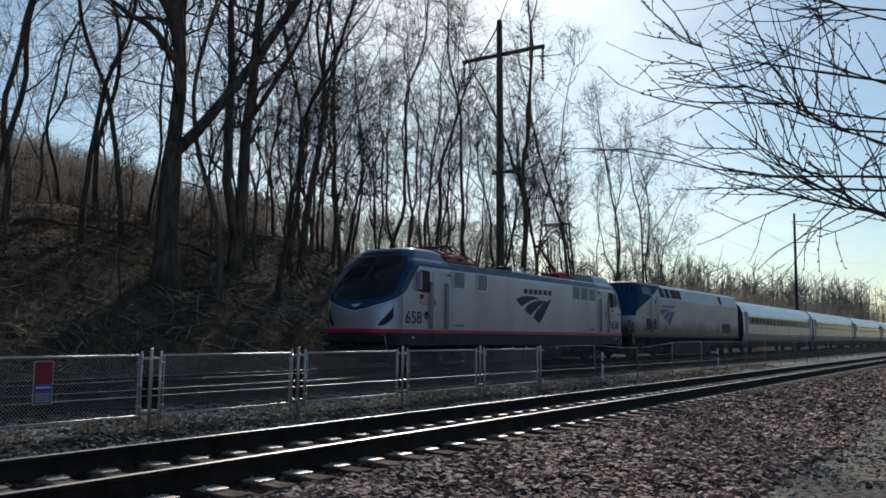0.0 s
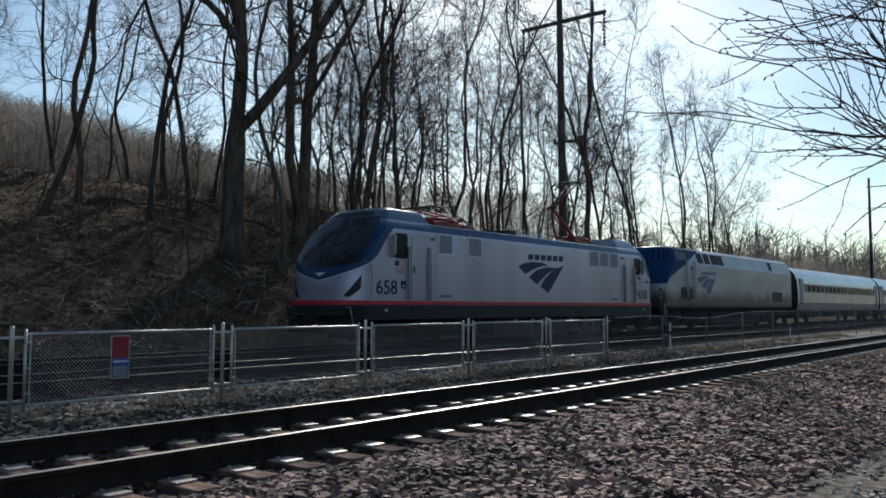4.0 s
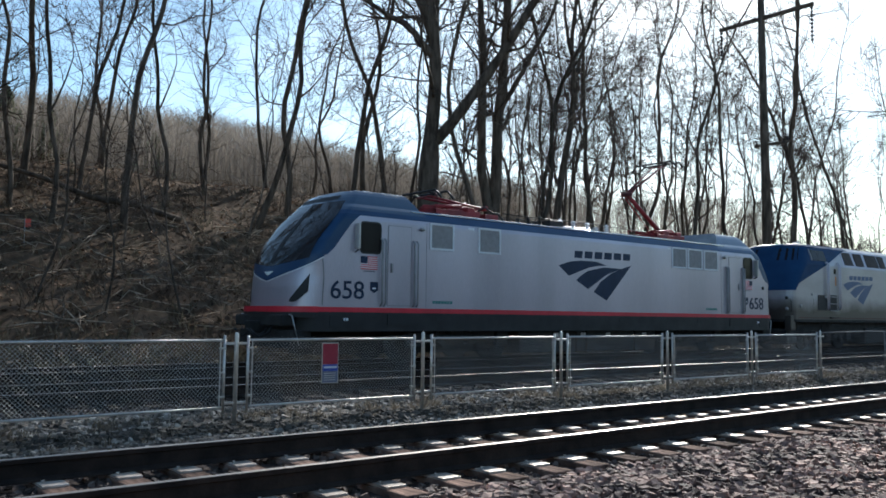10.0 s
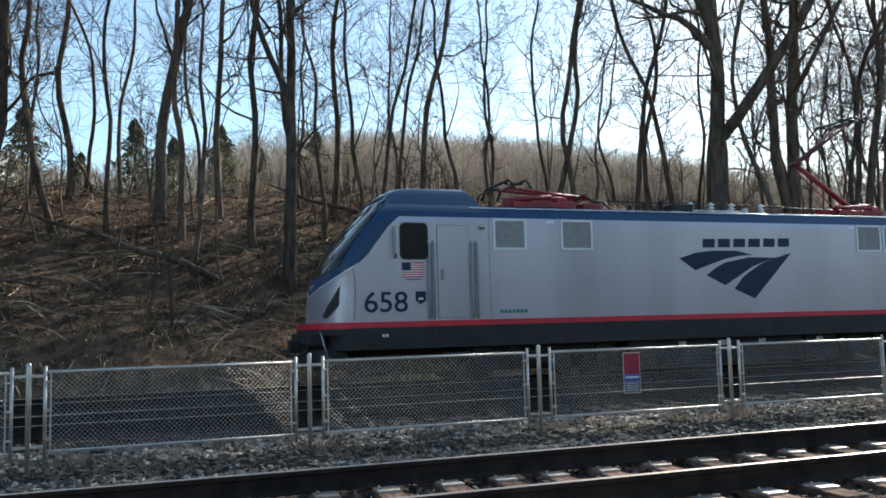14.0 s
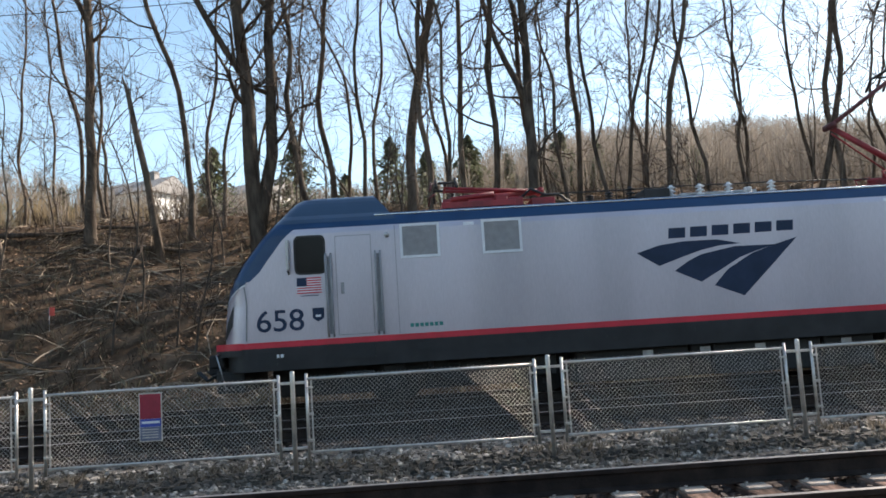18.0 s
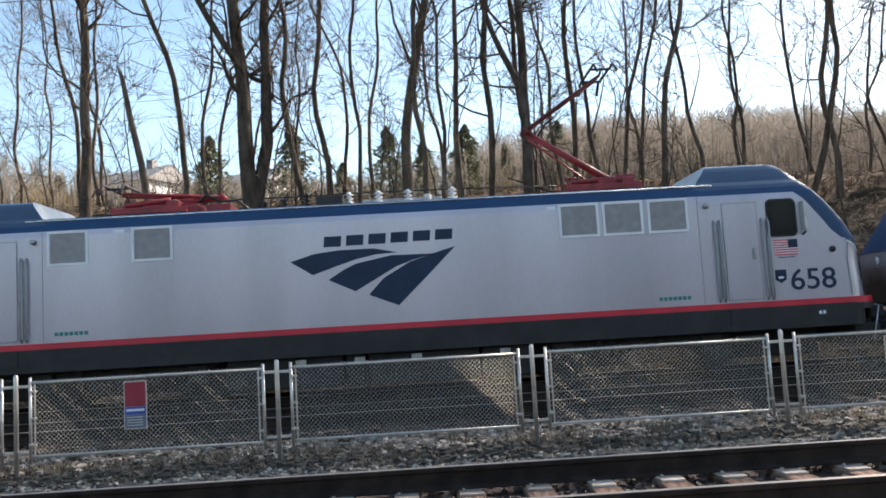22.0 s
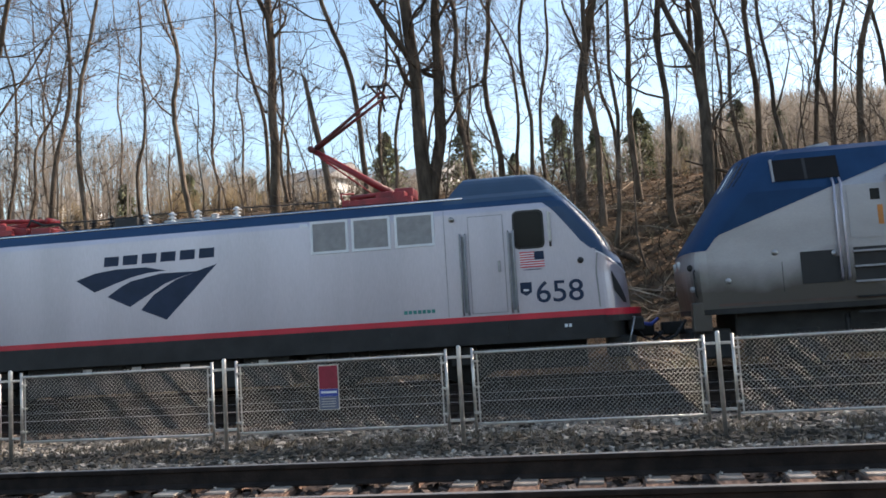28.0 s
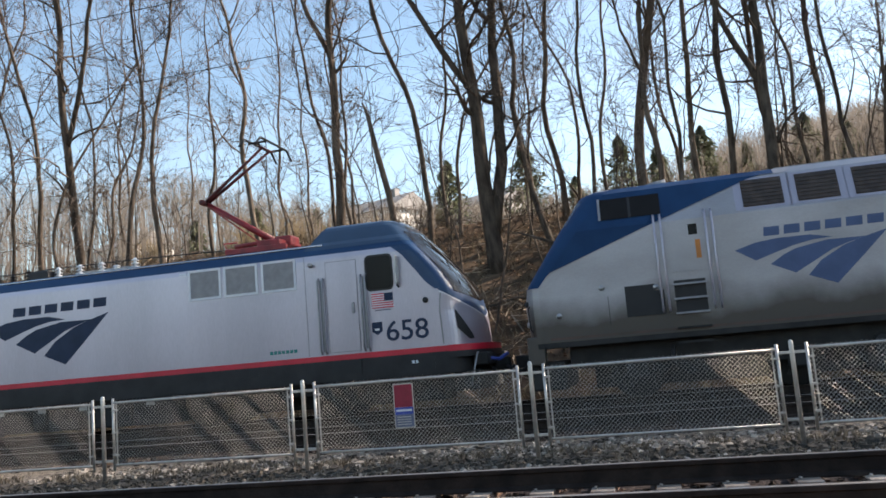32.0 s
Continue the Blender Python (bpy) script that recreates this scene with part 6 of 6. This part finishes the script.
def white_marker(x, y):
    t = thing("track_marker", "short white marker post with a dark band", "marker post", "marker posts")
    z = ground_z(x, y)
    part("post", Mesh().box(x - 0.05, x + 0.05, y - 0.02, y + 0.02, z - 0.2, 0.62, 0.008), M_WHITE, t)
    part("dark_band", Mesh().box(x - 0.053, x + 0.053, y - 0.023, y + 0.023, 0.24, 0.36), M_SKIRT, t)


def house(az, y, w, d, h, turn):
    x = math.tan(radians(az)) * y
    z = ground_z(x, y) - 0.3
    t = thing("house", "pale distant house behind the trees with a grey roof", "house", "houses behind the woods", at=pose(x, y, z, 0, 0, turn))
    part("wall", Mesh().box(-w / 2, w / 2, -d / 2, d / 2, 0, h), M_HOUSE, t, "pale siding walls")
    m = Mesh()
    e, r = 0.4, h + d * 0.28
    m.add([(-w / 2 - e, -d / 2 - e, h - 0.1), (w / 2 + e, -d / 2 - e, h - 0.1), (w / 2 + e, 0, r), (-w / 2 - e, 0, r), (-w / 2 - e, d / 2 + e, h - 0.1), (w / 2 + e, d / 2 + e, h - 0.1)],
          [(0, 1, 2, 3), (3, 2, 5, 4), (0, 3, 4), (1, 5, 2), (0, 4, 5, 1)])
    part("roof", m, M_ROOF, t, "grey shingle roof")
    for i in range(4):
        a = -w / 2 + w * (i + 0.5) / 4
        for zz in (0.9, 3.6):
            if zz + 1.3 < h:
                f = part("window", Mesh().box(a - 0.5, a + 0.5, -d / 2 - 0.03, -d / 2 + 0.05, zz, zz + 1.3), M_WHITE, t)
                part("pane", Mesh().box(a - 0.42, a + 0.42, -d / 2 - 0.045, -d / 2 - 0.03, zz + 0.08, zz + 1.22), M_GLASS, f)
    part("chimney", Mesh().box(w * 0.2, w * 0.2 + 0.7, -0.3, 0.4, h, r + 0.7), M_ROOF, t)


def marker_flag(az, y):
    x = math.tan(radians(az)) * y
    z = ground_z(x, y)
    t = thing("survey_flag", "small orange-red survey flag stuck in the bank", "marker flag", "survey flags")
    part("stake", Mesh().cyl((x, y, z - 0.1), (x, y, z + 0.75), 0.008, 5), M_STEEL, t)
    part("flag", Mesh().box(x, x + 0.16, y - 0.004, y + 0.004, z + 0.5, z + 0.75), M_FLAG, t)


def stones(name, label, count, area, size, seed, mat=None):
    """Loose angular stones strewn over part of the ground."""
    rng = random.Random(seed)
    v, f = [], []
    base = [(-1, -1, -1), (1, -1, -1), (1, 1, -1), (-1, 1, -1), (-1, -1, 1), (1, -1, 1), (1, 1, 1), (-1, 1, 1)]
    faces = [(4, 5, 6, 7), (0, 1, 5, 4), (1, 2, 6, 5), (2, 3, 7, 6), (3, 0, 4, 7)]
    for i in range(count):
        x, y = area(rng)
        s = rng.uniform(*size)
        sx, sy, sz = s * rng.uniform(0.7, 1.3), s * rng.uniform(0.7, 1.2), s * rng.uniform(0.5, 0.85)
        a, b = rng.uniform(0, math.pi), rng.gauss(0, 0.4)
        ca, sa, cb, sb = math.cos(a), math.sin(a), math.cos(b), math.sin(b)
        z = ground_z(x, y) + s * 0.25
        k = len(v)
        for px, py, pz in base:
            px, py, pz = px * sx * rng.uniform(0.5, 1.0), py * sy * rng.uniform(0.5, 1.0), pz * sz * rng.uniform(0.55, 1.0)
            px, pz = px * cb - pz * sb, px * sb + pz * cb
            v.append((x + px * ca - py * sa, y + px * sa + py * ca, z + pz))
        f += [tuple(q + k for q in t) for t in faces]
    m = Mesh()
    m.add(v, f)
    tagged(part(name, m, mat or M_STONE), label, "gravel", kind="stuff")


def weeds(name, label, count, area, hi, seed, mat):
    rng = random.Random(seed)
    m = Mesh()
    for i in range(count):
        x, y = area(rng)
        if noise.noise((x * 1.3, y * 1.3, 7)) < -0.02:
            continue
        z = ground_z(x, y) - 0.01
        for _ in range(4):
            h, a = rng.uniform(0.4, 1.0) * hi, rng.uniform(0, 2 * math.pi)
            c, s, w = math.cos(a), math.sin(a), rng.uniform(0.004, 0.010)
            o = rng.uniform(0.2, 0.9) * h
            bx, by = x + rng.gauss(0, 0.03), y + rng.gauss(0, 0.03)
            m.add([(bx - s * w, by + c * w, z), (bx + s * w, by - c * w, z), (bx + c * o * 0.4 + s * w, by + s * o * 0.4 - c * w, z + h * 0.7), (bx + c * o, by + s * o, z + h)], [(0, 1, 2), (0, 2, 3)])
    tagged(part(name, m, mat), label, "weeds", kind="stuff")


fence_sign(6.02)
fence_sign(-2.875)
line_pole()
far_pole()
white_marker(25.9, 11.2)
white_marker(39.0, 11.2)
house(-17.6, 80, 8, 6, 3.4, -25)
house(-10.3, 95, 9, 6, 3.4, -28)
house(-34, 88, 9, 6, 3.2, -25)
marker_flag(-22.5, 25.5)
marker_flag(12.2, 27.5)
marker_flag(-31, 25.5)
stones("ballast_stones", "brown-grey angular ballast stones beside the near track", 19000, lambda r: (r.uniform(0.5, 17), 2.2 + 3.25 * r.random() ** 0.8), (0.022, 0.048), 71)
stones("ballast_stones", "brown-grey angular ballast stones of the near track shoulder", 7000, lambda r: (r.uniform(17, 48), r.uniform(2.4, 5.4)), (0.035, 0.06), 72)
stones("ballast_stones", "ballast stones between the rails, rail shade in their colour", 11000, lambda r: (r.uniform(-6, 30), r.uniform(5.2, 8.25)), (0.02, 0.042), 73, M_GAUGESHADE)
stones("ballast_stones", "coarse grey gravel between rail and fence", 11000, lambda r: (r.uniform(-9, 34), 8.1 + 1.7 * r.random()), (0.012, 0.036), 74, M_GRAVEL)
stones("soil_clods", "dark clods and matted leaves under the fence", 6500, lambda r: (r.uniform(-9, 34), 9.95 + r.gauss(0, 0.26)), (0.02, 0.055), 77, M_CLOD)
stones("ballast_stones", "pale grey gravel behind the fence", 8000, lambda r: (r.uniform(-9, 34), 10.4 + 1.4 * r.random()), (0.018, 0.045), 78, M_GRAVEL)
stones("ballast_stones", "far-track ballast stones, colour darkened to mute sunlit stripes", 9000, lambda r: (r.uniform(-16, 30), r.uniform(12.0, 16.4)), (0.025, 0.05), 75, M_FARSTONE)
stones("ballast_stones", "brown-grey angular ballast stones of the track shoulder", 6500, lambda r: (r.uniform(-14, 0.5), 2.2 + 3.25 * r.random() ** 0.8), (0.025, 0.05), 79)
stones("path_gravel", "grey gravel of the path beside the line", 6500, lambda r: (r.uniform(2, 24), 2.7 - 3.2 * r.random() ** 1.2), (0.010, 0.03), 76, M_GRAVEL)
weeds("dry_weeds", "dry matted weeds along the fence", 3400, lambda r: (r.uniform(-12, 45), 9.3 + r.gauss(0.6, 0.3)), 0.085, 81, M_WEED2)
weeds("dry_weeds", "dry weeds behind the fence", 3400, lambda r: (r.uniform(-14, 45), 10.4 + abs(r.gauss(0, 0.45))), 0.13, 82, M_WEED2)
weeds("dry_weeds", "sparse dry grass at the foot of the bank", 4500, lambda r: (r.uniform(-34, 45), 20.2 + abs(r.gauss(0, 1.2))), 0.4, 83, M_WEED)


# Movement -----------------------------------------------------------------
def motions():
    for v in VEHICLES:
        walk(v, [(t, pose(x, TRAIN_Y, 0)) for t, x in TRAIN])
    ts, xs = [t for t, x in TRAIN], [x for t, x in TRAIN]
    for ob, x, y, r in WHEELS:
        rows = []
        for k in range(161):
            gone = float(np.interp(k / 5, ts, xs)) - xs[0]
            rows.append((k / 5, pose(x, y, r, 0, math.degrees(gone / r), 0)))
        walk(ob, rows)


motions()
